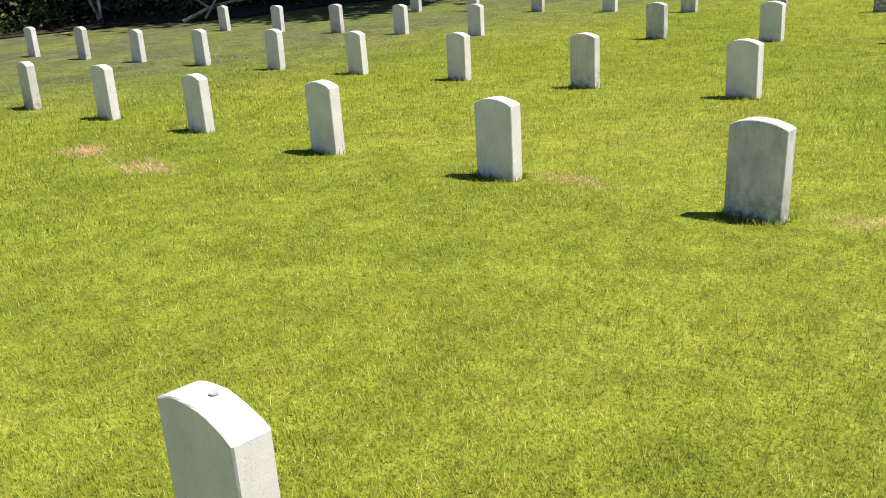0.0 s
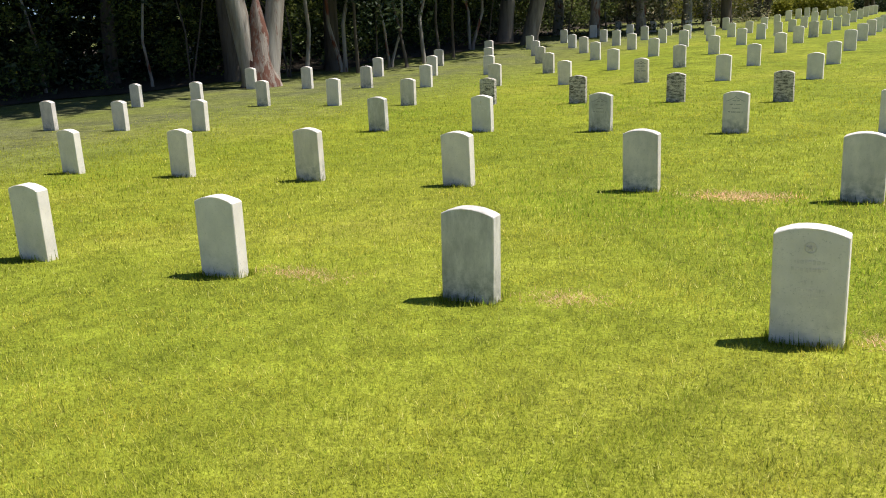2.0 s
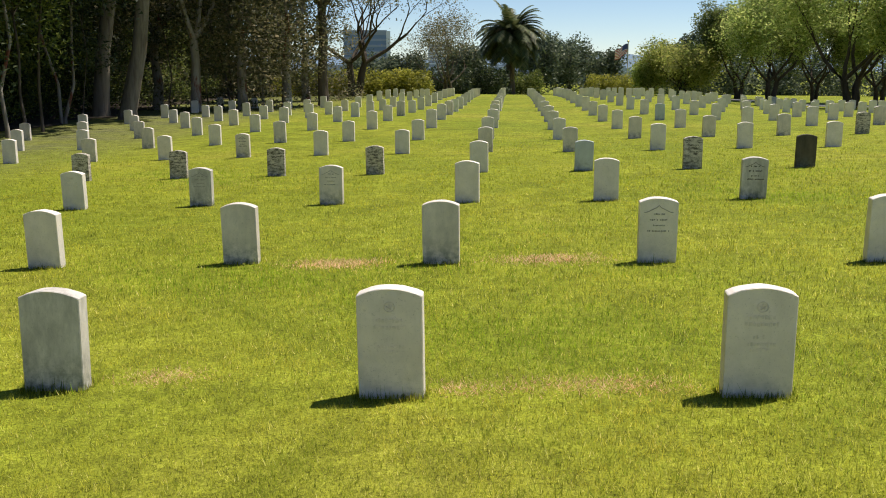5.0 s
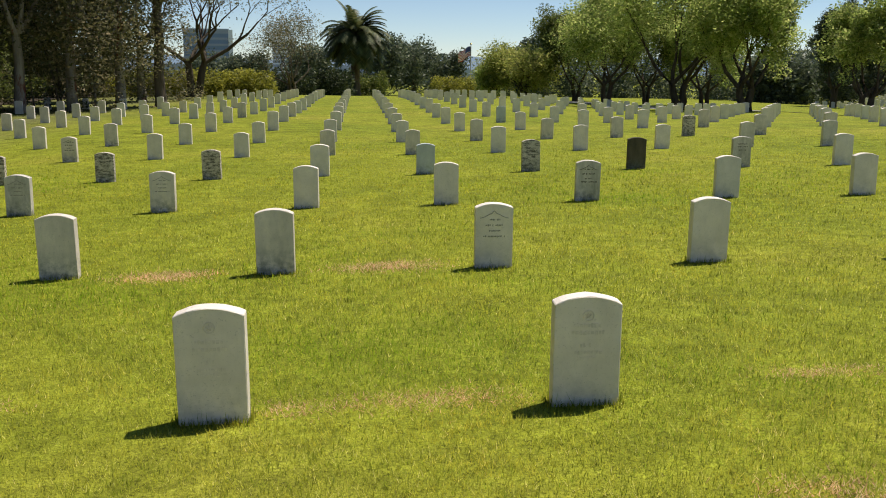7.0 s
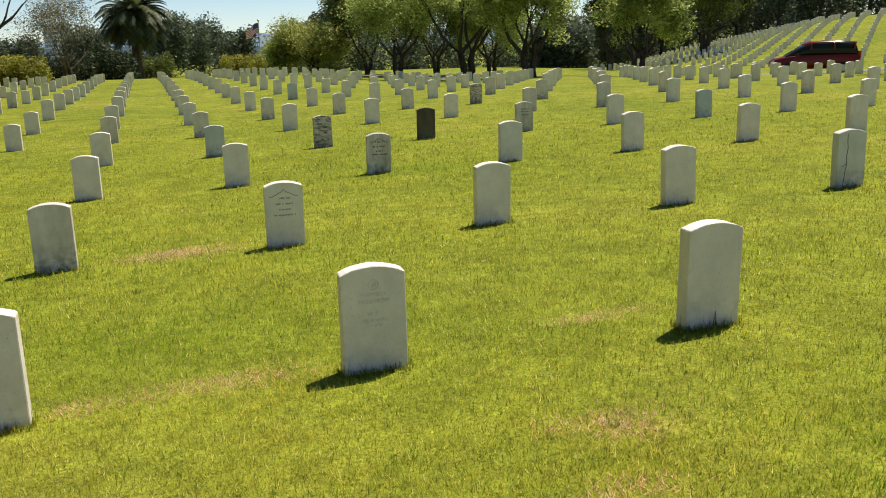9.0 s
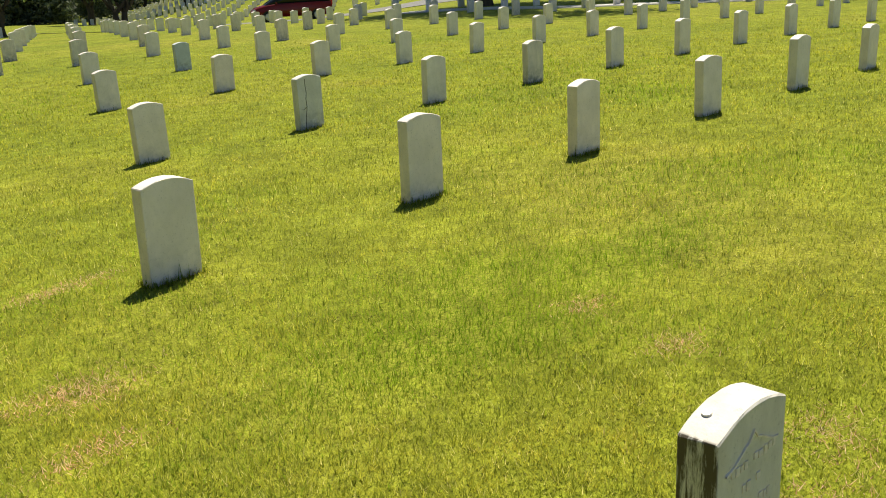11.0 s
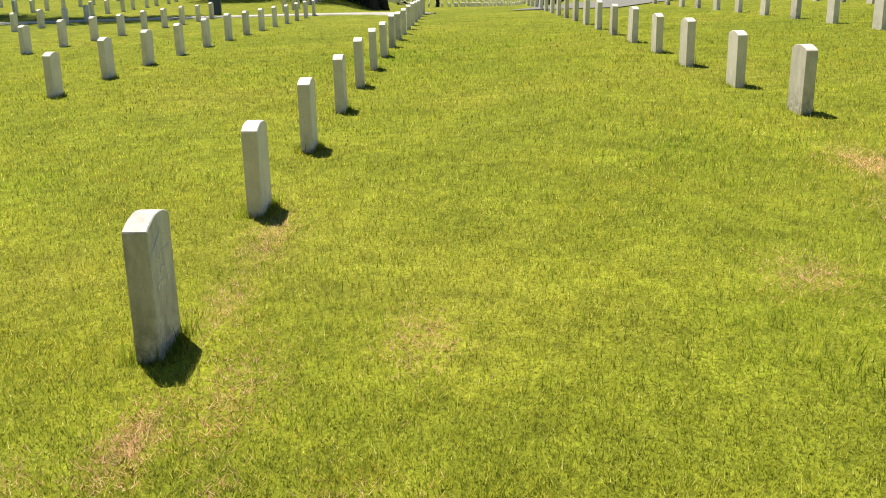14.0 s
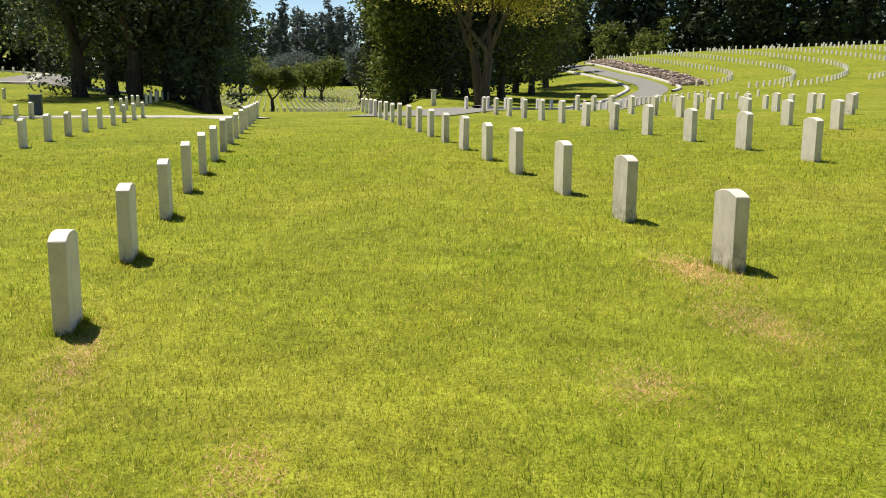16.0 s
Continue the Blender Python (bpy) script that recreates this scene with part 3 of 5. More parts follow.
# the plot beyond the narrow path
for j in range(0, 6):
    for n in range(18):
        x, y = 41.5 + 1.9 * n, 1.0 + SY * j - 0.02 * n + rng.uniform(-0.1, 0.1)
        if x < 70 and (j > 0 or n < 14) and x > 40 - 0.35 * y and (j == 0 or math.degrees(math.atan2(x - EYE_X, y - EYE_Y)) < 76):
            spots.append((x, y, 90 + n, 20 + j))
spots.sort(key=lambda s: math.hypot(s[0] - 4, s[1] - 1) - (40 if s[3] < 0 else 0))
far_stones = []
for n, (x, y, i, j) in enumerate(spots):
    tall, kind, text = SPECIAL.get((i, j), (rng.choice((0.555, 0.575, 0.575, 0.59)), rng.choice(("white", "white", "white", "white", "stained")), ""))
    if (i, j) not in SPECIAL and 4 <= j < 9 and rng.random() < 0.06:
        kind = rng.choice(("blue", "stained"))
    if n >= 292:
        far_stones.append((x, y, tall))
        continue
    x += 0 if (i, j) in SPECIAL else rng.uniform(-0.04, 0.04)
    headstone(x, y + (0 if j < 3 else rng.uniform(-0.05, 0.05)), tall, kind, text, rng.uniform(-2.5, 2.5), rng.uniform(-0.8, 0.8), rng.uniform(-1, 1))


def crack(ob):
    pts = [(-0.06, 0.55), (-0.058, 0.47), (-0.05, 0.40), (-0.062, 0.33), (-0.055, 0.25), (-0.07, 0.17), (-0.085, 0.06), (-0.09, 0.0)]
    v, f = join_tubes([tube([(x, -STONE_T / 2 - 0.001, z) for x, z in pts], [0.004] * len(pts), 4), tube([(-0.055, -STONE_T / 2 - 0.001, 0.25), (-0.1, -STONE_T / 2 - 0.001, 0.22), (-0.13, -STONE_T / 2 - 0.001, 0.225)], [0.003] * 3, 4)])
    part("crack", mesh_from("crack", v, f, 4, CARVING_DARK), None, ob, "dark branching crack")


for ob in list(scene.objects):
    if ob.get("label", "").startswith("white marble headstone with a dark crack"):
        crack(ob)


def coin(x, y, z, tilt):
    bm = bmesh.new()
    bmesh.ops.create_cone(bm, cap_ends=True, segments=16, radius1=0.0125, radius2=0.0115, depth=0.004)
    ob = part("coin", bm, COIN)
    ob.matrix_world = pose(x, y, z, 0, tilt, 0)
    tagged(ob, "small dull coin lying on a marble headstone", "coin")


COIN = plain_material("coin", (0.62, 0.60, 0.55), 0.45, 0.2, 300, 0.3, bump=0)
coin(-1.201, -3.745, hz(-1.201, -3.758) + 0.562, 0)
coin(2.925, -3.965, hz(3.014, -3.985) + 0.5475, -12)


def along(line, step):
    """Points every step metres along a polyline."""
    left, got = 0.0, []
    for (x0, y0), (x1, y1) in zip(line, line[1:]):
        n = math.hypot(x1 - x0, y1 - y0)
        s = left
        while s < n:
            got.append((x0 + (x1 - x0) * s / n, y0 + (y1 - y0) * s / n))
            s += step
        left = s - n
    return got


def drawn(x, y):
    """Draws the hill's plan out from the path, as its ground is."""
    d, az = math.hypot(x - EYE_X, y - EYE_Y), math.degrees(math.atan2(x - EYE_X, y - EYE_Y))
    return out(az, d * (1 + 0.5 * float(ease(40, 64, d))))


def curved_rows():
    """Rows nested on the hill: each comes straight along the slope, turns at its near end and runs down to the road."""
    spots_out = []
    for k in range(9):
        y0, x0 = -40.0 - 4.7 * k, (62.0, 58.4, 57.6, 57.0)[min(k, 3)]
        line = [(112, y0), (72, y0)]
        line += [(72 - (72 - x0) * math.sin(radians(a)), -33.5 + (y0 + 33.5) * math.cos(radians(a))) for a in range(10, (91, 89, 77, 63, 54, 48, 44, 40, 38)[k], 8)]
        spots_out += [(x, y, 0.57) for x, y in along([drawn(*p) for p in along(line, 1.0)], 1.05) if math.hypot(x - EYE_X, y - EYE_Y) < 152]
    crest = [out(109.3 + 0.5 * k, 103.5 + 0.15 * k) for k in range(46)]
    low = [(41.0, -13.6), (43.0, -16.2), (45.8, -20.3), (48.8, -23.8), (51.2, -26.2), (53.4, -29.0), (55.4, -32.1)]
    second = [(51.6, -29.5), (53.0, -32.1), (54.1, -35.0)]
    for line, step in ((crest, 1.1), (low, 1.7), (second, 2.0)):
        spots_out += [(x, y, 0.57) for x, y in along([drawn(*p) for p in along(line, 1.0)], step)]
    return spots_out


def hill_rows():
    spots_out = []
    for k in range(21):
        for q in np.arange(-26, 30, 1.55):
            s = 66 + 2.4 * k
            x, y = EYE_X + s * 0.669 - q * 0.743, EYE_Y + s * 0.743 + q * 0.669
            if q < 13 or s > 71 + (q - 13) * 1.4:
                spots_out.append((x, y, 0.57))
    return spots_out


def valley_rows():
    spots_out = []
    for k in range(38):
        for q in np.arange(-24, 12, 0.95):
            spots_out.append((126 + 3.2 * k + 0.12 * q, -8 + q, 0.55))
    return spots_out


def island_rows():
    spots_out = []
    for k in range(5):
        for n in range(14):
            x, y = out(70.5 + 0.52 * n, 108 + 7 * k)
            spots_out.append((x, y, 0.57))
    return spots_out


def slabs(name, places, label):
    """Far stones as low slabs with arched tops, joined."""
    r = random.Random(5)
    w, t = 0.165, 0.05
    prof = [(-w, -0.1), (w, -0.1), (w, 0.94), (w * 0.5, 0.985), (0, 1.0), (-w * 0.5, 0.985), (-w, 0.94)]
    base = np.array([(x, -t, z) for x, z in prof] + [(x, t, z) for x, z in prof])
    n = len(prof)
    faces = []
    for k in range(n):
        faces.append((k, k + n, (k + 1) % n + n, (k + 1) % n))
    faces += [(0, 1, 2, 6), (6, 2, 3, 5), (n, n + 6, n + 2, n + 1), (n + 6, n + 5, n + 3, n + 2)]
    vs, fs = [], []
    for m, (x, y, tall) in enumerate(places):
        a = radians(r.uniform(-3, 3))
        p = base * (1, 1, tall * r.uniform(0.94, 1.06))
        q = np.stack([p[:, 0] * math.cos(a) - p[:, 1] * math.sin(a) + x, p[:, 0] * math.sin(a) + p[:, 1] * math.cos(a) + y, p[:, 2] + hz(x, y)], 1)
        vs.append(q)
        fs.append(np.array(faces) + m * 2 * n)
    me = mesh_from(name, np.concatenate(vs), np.concatenate(fs), 4, MARBLE_FAR)
    tagged(new(name, me), label, "headstones", kind="stuff")


MARBLE_FAR = plain_material("marble_far", (0.82, 0.77, 0.70), 0.6, 0.12, 3, bump=0)
slabs("distant_headstones", far_stones + curved_rows() + hill_rows() + valley_rows() + island_rows(), "far rows of white marble headstones across lawn and hills")

# ---- roads ----
ribbon("path", [out(43, 41), out(48, 38.5), out(53, 36.6), (34, 13), (37, 6), (37.4, 0.4), (36, -3.4), (33.5, -4.6)], 0.75, 0.03, CONCRETE, "narrow pale concrete path along the lawn", "path", 0.08)
ribbon("access_road", [out(10, 82), out(22, 66), out(32, 61), out(38, 58.5), out(46, 62), out(60, 72), out(72, 80), out(78.5, 82), out(84, 92)], 2.6, 0.03, ASPHALT, "grey asphalt road in front of the hill", "road")
ribbon("road", [out(76.8, 81), out(78.2, 100), out(78.8, 120), out(77.6, 140), out(70, 152)], 2.6, 0.04, ASPHALT, "grey asphalt road forking off uphill", "road")
ribbon("kerb", [out(60, 69), out(72, 76.5), out(76.2, 79), out(77.2, 82), out(77.5, 100), out(78.0, 112), out(77.0, 126), out(70, 138)], 0.3, 0.14, CONCRETE, "pale concrete kerb round the lawn island", "kerb", 0.2, 1.0)
ribbon("hill_road", [drawn(*p) for p in [(33, -9.5), (40.6, -13.9), (45.2, -18.9), (50.5, -23.9), (56.6, -28.0), (62.0, -30.9), (69, -32.3), (78, -33.0), (91, -34.8), (108, -38)]], 1.9, 0.03, ASPHALT, "grey asphalt road bending round the hill", "road", taper=0.5)
ribbon("hill_kerb", [drawn(*p) for p in [(42.6, -14.4), (46.8, -18.7), (51.6, -22.9), (57.3, -26.6), (62.4, -29.2), (69.2, -30.6), (78.2, -31.3), (91.2, -33.1)]], 0.2, 0.14, CONCRETE, "pale concrete kerb along the bending road", "kerb", 0.25, 1.0)
ribbon("bed_kerb", [drawn(*p) for p in [(58.4, -30.7), (61.6, -32.6), (68.8, -33.9), (78.1, -34.6), (92, -36.4)]], 0.16, 0.18, CONCRETE, "pale kerb edging a rubble bed", "kerb", 0.3, 1.0)
BED = [drawn(*p) for p in ((62.6, -33.7), (68.3, -35.3), (77.5, -35.9), (93, -37.6))]
ribbon("rubble_bed", BED, 1.7, 0.06, EARTH, "brown planting bed covered with rubble", "planting bed", 0.2, 1.0)
ribbon("bed_border", [drawn(*p) for p in [(61.4, -34.6), (66.5, -36.4), (77.0, -37.1), (93, -38.8)]], 0.14, 0.1, TRACK, "yellowish low border of the rubble bed", "border", 0.2, 1.0)


def rubble():
    r = np.random.default_rng(4)
    vs, fs = [], []
    cube = np.array([(-1, -1, -1), (1, -1, -1), (1, 1, -1), (-1, 1, -1), (-1, -1, 1), (1, -1, 1), (1, 1, 1), (-1, 1, 1)], float) * 0.5
    quad = np.array([(0, 3, 2, 1), (4, 5, 6, 7), (0, 1, 5, 4), (1, 2, 6, 5), (2, 3, 7, 6), (3, 0, 4, 7)])
    for k in range(900):
        x = r.uniform(BED[0][0], BED[-1][0])
        y = np.interp(x, [p[0] for p in BED], [p[1] for p in BED]) + r.uniform(-1.6, 1.6)
        p = cube * r.uniform(0.25, 0.5, 3) * (1 + r.uniform(-0.3, 0.3, (8, 3))) + (x, y, hz(x, y) + 0.12)
        vs.append(p)
        fs.append(quad + 8 * k)
    me = mesh_from("rubble", np.concatenate(vs), np.concatenate(fs), 4, ROCK)
    tagged(new("rubble", me), "loose brown rubble stones on a planting bed", "rubble", kind="stuff")


rubble()

# ---- trees ----


def limbs(r, start, direction, length, radius, depth, spread, tubes, ends, rise=0.25, sides=7):
    """A branch that bends, tapers and forks; the tips gather the clumps of leaves."""
    pts, rad = [Vector(start)], [radius]
    d, n = Vector(direction).normalized(), 4
    for k in range(n):
        d = (d + Vector((r.uniform(-1, 1), r.uniform(-1, 1), r.uniform(-0.4, 0.8) * rise)) * 0.22).normalized()
        pts.append(pts[-1] + d * length / n)
        rad.append(radius * (1 - 0.45 * (k + 1) / n))
    tubes.append(tube(pts, rad, sides if depth > 1 else 5, 0.06, r))
    if depth == 0:
        ends.append((pts[-1], length))
        return
    if depth == 1:
        ends.append((pts[2], length * 0.7))
    for k in range(r.choice((2, 3))):
        turn = Vector((r.uniform(-1, 1), r.uniform(-1, 1), r.uniform(-0.3, 0.8) * 1.2 + rise))
        limbs(r, pts[-1] if k else pts[3], (d + turn * spread).normalized(), length * r.uniform(0.6, 0.82), rad[-1] * 0.8, depth - 1, spread, tubes, ends, rise, sides)


def tree(name, x, y, tall, crown_r, trunk_r, leaf, bark, label, count=6000, size=0.16, fork=0.3, stems=1, depth=3, spread=0.75, squash=0.75, low=0.0, seed=1, lean=(0, 0), clump=0.34, category="tree", rise=0.35, hang=1.0, wander=0.1, dome=0):
    """A tapered trunk that forks into limbs, with a crown of leaf sprays clustered at the tips."""
    r, g = random.Random(seed), np.random.default_rng(seed)
    root = thing(name, pose(x, y, hz(x, y), 0, 0, 0), label, category)
    tubes, ends = [], []
    for s in range(stems):
        a = 2 * math.pi * s / stems + r.random()
        lx, ly = lean[0] + (0.15 * math.cos(a) if stems > 1 else 0), lean[1] + (0.15 * math.sin(a) if stems > 1 else 0)
        top = Vector((lx * tall * fork, ly * tall * fork, tall * fork))
        off = Vector((math.cos(a), math.sin(a), 0)) * (trunk_r * 0.7 if stems > 1 else 0)
        pts = [off + Vector((0, 0, -0.3)), off + top * 0.05, off + top * 0.35 + Vector((r.uniform(-wander, wander), r.uniform(-wander, wander), 0)), off + top * 0.7 + Vector((r.uniform(-wander, wander), r.uniform(-wander, wander), 0)), off + top]
        tubes.append(tube(pts, [trunk_r * 1.5, trunk_r * 1.12, trunk_r * 0.95, trunk_r * 0.85, trunk_r * 0.75], 12, 0.05, r))
        for k in range(3 if stems > 1 else 4):
            b = a + k * 2.1 + r.uniform(-0.4, 0.4)
            w = spread * r.uniform(0.7, 1.2)
            limbs(r, pts[-1], (math.cos(b) * w + lx, math.sin(b) * w + ly, 1.0), (tall * (1 - fork)) * 0.42, trunk_r * 0.55, depth - 1, spread, tubes, ends, rise)
    v, f = join_tubes(tubes)
    # draw the skeleton into the crown's box
    v = v.copy()
    reach = max(1e-3, np.percentile(np.hypot(v[:, 0] - lean[0] * v[:, 2], v[:, 1] - lean[1] * v[:, 2]), 98))
    zt = v[:, 2].max()
    t0 = tall * fork
    up = np.clip((v[:, 2] - t0) / max(zt - t0, 0.1), 0, 1)
    k = 1 + (crown_r * 0.85 / reach - 1) * ease(0, 0.35, up)

    def fit(p):
        p = np.atleast_2d(np.asarray(p, float)).copy()
        u = np.clip((p[:, 2] - t0) / max(zt - t0, 0.1), 0, 1.3)
        kk = 1 + (crown_r * 0.85 / reach - 1) * ease(0, 0.35, u)
        p[:, 0] *= kk
        p[:, 1] *= kk
        p[:, 2] = np.where(p[:, 2] > t0, t0 + (p[:, 2] - t0) * (tall * 0.93 - t0) / (zt - t0), p[:, 2])
        return p

    part("trunk", mesh_from("trunk", fit(v), f, 4, bark, True), None, root)
    c = fit([e[0] for e in ends])
    if low:
        n = len(c)
        drop = c.copy()
        wide = np.clip(np.hypot(c[:, 0], c[:, 1]) / crown_r, 0, 1)
        drop[:, 2] -= g.random(n) * low * (hang + (1 - hang) * wide)
        c = np.concatenate([c, drop])
    if dome:  # clumps that round the crown off
        q = g.normal(size=(dome, 3))
        q /= np.linalg.norm(q, axis=1, keepdims=True)
        q[:, 2] = np.abs(q[:, 2]) * 1.25 - 0.45
        mid, high = tall * 0.62, tall * 0.32
        c = np.concatenate([c, np.array([0, 0, mid]) + q * np.array([crown_r, crown_r, high]) * (0.62 + 0.28 * g.random((dome, 1)))])
    rad = crown_r * clump * (0.6 + 0.7 * g.random(len(c)))
    lv = leaves(g, c, rad, count, size, squash, 0.35)
    part("crown", spray_mesh("crown", lv, leaf), None, root, "ragged crown of small leaves")
    return root


def at(az, d):
    return out(az, d)


# wood along the lawn's left side
GUMS = [  # bearing, distance, height, trunk radius, stems, lean
    (-41.3, 28.2, 21, 0.27, 2, (0.0, 0.0), BARK_GUM), (-37.0, 33.5, 19, 0.24, 1, (0.0, 0.0), BARK_GREY), (-26.6, 46.5, 20, 0.34, 1, (0.13, 0.05), BARK_MID),
    (-25.2, 44.0, 20, 0.33, 1, (0.19, 0.06), BARK_MID), (-61.3, 32.0, 18, 0.3, 1, (0.0, 0.0), BARK_GREY), (-49.5, 33, 19, 0.22, 1, (0.02, 0), BARK_GREY), (-42.8, 31, 18, 0.24, 1, (-0.02, 0.0), BARK_GREY),
]
for n, (az, d, tall, rad, stems, lean, bark) in enumerate(GUMS):
    x, y = at(az, d)
    tree("eucalyptus_tree", x, y, tall, 5.5, rad, LEAF_GUM, bark, "tall eucalyptus with peeling pale bark at the wood's edge", 5000, 0.3, 0.42, stems, 3, 0.6, 0.8, 2.0, 20 + n, lean, 0.4)
for n, (az, d, tall) in enumerate([(-34.4, 33, 9), (-33.6, 33.4, 8), (-32.6, 33, 9), (-38.6, 30.5, 8), (-45.2, 31, 9), (-53, 31, 8), (-29.8, 37, 9), (-28.6, 42, 9), (-22.8, 50, 10), (-20.6, 52, 11), (-19.2, 51, 10), (-17.4, 53, 11), (-57, 30, 7), (-66, 28, 8), (-35.6, 31.5, 8), (-31.6, 34.5, 9), (-39.6, 31.5, 7), (-47.4, 30.5, 8), (-30.6, 35.5, 8), (-36.4, 32.4, 9), (-27.6, 43, 8)]):
    x, y = at(az, d)
    tree("sapling", x, y, tall, 1.8, 0.03 + 0.012 * (n % 4), LEAF_DARK if n % 3 else LEAF_MID, BARK_GUM if n % 2 else BARK_GREY, "thin leaning eucalyptus sapling in the dark wood", 1700, 0.1, 0.5, 1 + (n % 3 == 1), 2, 0.5, 0.9, 3.0, 60 + n, (0.13 * math.sin(n * 2.3), 0.1 * math.cos(n * 1.7)), 0.5, wander=0.28)


x, y = at(-41.3, 28.2)
rr = random.Random(4)
v, f = tube([(0, 0, -0.2), (0.02, 0, 0.08), (0.03, 0.01, 0.4), (0.0, 0.02, 0.9), (0.02, 0, 1.5), (0.03, 0.0, 2.1), (0.05, 0.0, 2.6)], [0.66, 0.52, 0.44, 0.37, 0.3, 0.2, 0.05], 18, 0.16, rr)
bark = part("peeling_bark", mesh_from("peeling_bark", [tuple(p) for p in v], f, 4, BARK_RED, True), None, scene.objects["eucalyptus_tree"], "red-brown peeling bark at the foot")


def undergrowth():
    """Bushes, saplings' foliage and shaded canopy of the wood, too tangled to part."""
    g = np.random.default_rng(8)
    c, rad = [], []
    for y in np.arange(-34, 74, 1.1):
        edge = lawn_left(y) - (1.2 if y < 32 else 2.0)
        for depth, top, size in ((0.6, 1.3, 0.8), (2.4, 3.0, 1.3), (4.5, 5.0, 1.7), (7.0, 7.5, 2.2)):
            for z in np.arange(0.3, top, size * 0.85):
                if g.random() < 0.86:
                    x, yy = edge - depth - g.random() * 1.6, y + g.uniform(-0.6, 0.6)
                    c.append((x, yy, hz(x, yy) + z + g.uniform(-0.2, 0.3)))
                    rad.append(size * g.uniform(0.6, 1.1))
    return leaves(g, c, rad, 80000, 0.125, 0.85, 0.3, 0.2)


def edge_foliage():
    """Sprays hanging along the wood's edge, their leaf colour lightened to look sunlit."""
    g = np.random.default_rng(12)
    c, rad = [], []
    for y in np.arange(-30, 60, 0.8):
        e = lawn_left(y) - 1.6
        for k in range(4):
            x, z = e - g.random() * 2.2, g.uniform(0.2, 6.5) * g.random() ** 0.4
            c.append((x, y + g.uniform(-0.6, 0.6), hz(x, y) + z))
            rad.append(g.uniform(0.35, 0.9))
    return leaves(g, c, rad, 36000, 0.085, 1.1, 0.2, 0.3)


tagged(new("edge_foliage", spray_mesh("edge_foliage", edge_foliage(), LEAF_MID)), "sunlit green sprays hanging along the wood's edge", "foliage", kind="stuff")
def interior():
    """Shaded foliage deep in the wood, which closes the view between the trunks."""
    g = np.random.default_rng(14)
    c, rad = [], []
    for y in np.arange(-36, 76, 1.8):
        for depth in (8.0, 11.0, 14.5):
            for z in np.arange(0.6, 10.0, 1.7):
                x, yy = lawn_left(y) - depth + g.uniform(-1.2, 1.2), y + g.uniform(-0.9, 0.9)
                c.append((x, yy, hz(x, yy) + z))
                rad.append(g.uniform(1.2, 1.9))
    return leaves(g, c, rad, 34000, 0.42, 0.9, 0.2, 0.2)


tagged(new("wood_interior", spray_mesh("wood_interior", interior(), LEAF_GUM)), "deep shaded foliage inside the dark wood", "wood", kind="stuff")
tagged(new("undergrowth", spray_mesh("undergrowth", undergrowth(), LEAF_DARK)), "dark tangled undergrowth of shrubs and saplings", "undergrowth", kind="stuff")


def canopy():
    g = np.random.default_rng(9)
    c, rad = [], []
    for y in np.arange(-36, 78, 2.6):
        edge = lawn_left(y)
        for off in (-13.5, -10.5, -7.5, -4.5, -1.5, 1.2, 3.8):
            if off > 0 and (not 2 < y < 44 or g.random() < 0.35):
                continue
            x = edge + off + g.uniform(-1, 1)
            for z in ((9.0, 12.0, 15.5) if off > -9 else (3.0, 6.0, 9.0, 12.0, 15.0)):
                c.append((x, y + g.uniform(-1.2, 1.2), hz(x, y) + z + g.uniform(-1.0, 1.0)))
                rad.append(g.uniform(1.6, 2.6))
    return leaves(g, c, rad, 56000, 0.36, 0.8, 0.3, 0.3)


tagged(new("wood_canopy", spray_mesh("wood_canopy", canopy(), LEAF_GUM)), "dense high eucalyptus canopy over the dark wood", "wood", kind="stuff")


def litter_sheet():
    ys = np.linspace(-60, 90, 90)
    vs, fs = [], []
    for k, y in enumerate(ys):
        e = lawn_left(y) - 0.6 + 0.5 * math.sin(y * 0.9) + 0.3 * math.sin(y * 2.3)
        for m, off in enumerate((0, -2, -5, -10, -18, -30)):
            vs.append((e + off, y, hz(e + off, y) + 0.03))
    for k in range(len(ys) - 1):
        for m in range(5):
            fs.append((k * 6 + m, k * 6 + m + 1, (k + 1) * 6 + m + 1, (k + 1) * 6 + m))
    tagged(new("wood_floor", mesh_from("wood_floor", vs, fs, 4, LITTER, True)), "dark leaf litter under the wood", "ground", kind="structure")


litter_sheet()


def fallen_branch(x, y, turn):
    v, f = join_tubes([tube([(-0.9, 0, 0.05), (-0.2, 0.1, 0.35), (0.5, 0, 0.5), (1.0, 0.1, 0.52)], [0.05, 0.045, 0.035, 0.02], 7), tube([(-0.3, 0, 0.1), (0.1, -0.1, 0.6), (0.25, -0.1, 1.1)], [0.035, 0.03, 0.015], 6), tube([(-0.2, 0.1, 0.35), (-0.8, 0.2, 0.75)], [0.03, 0.012], 6)])
    ob = new("fallen_branch", mesh_from("fallen_branch", v, f, 4, BARK_GUM, True))
    ob.matrix_world = pose(x, y, hz(x, y), 0, 0, turn)
    tagged(ob, "bleached bare fallen branch at the wood's edge", "branch")


fallen_branch(*at(-59.8, 25.8), 40)

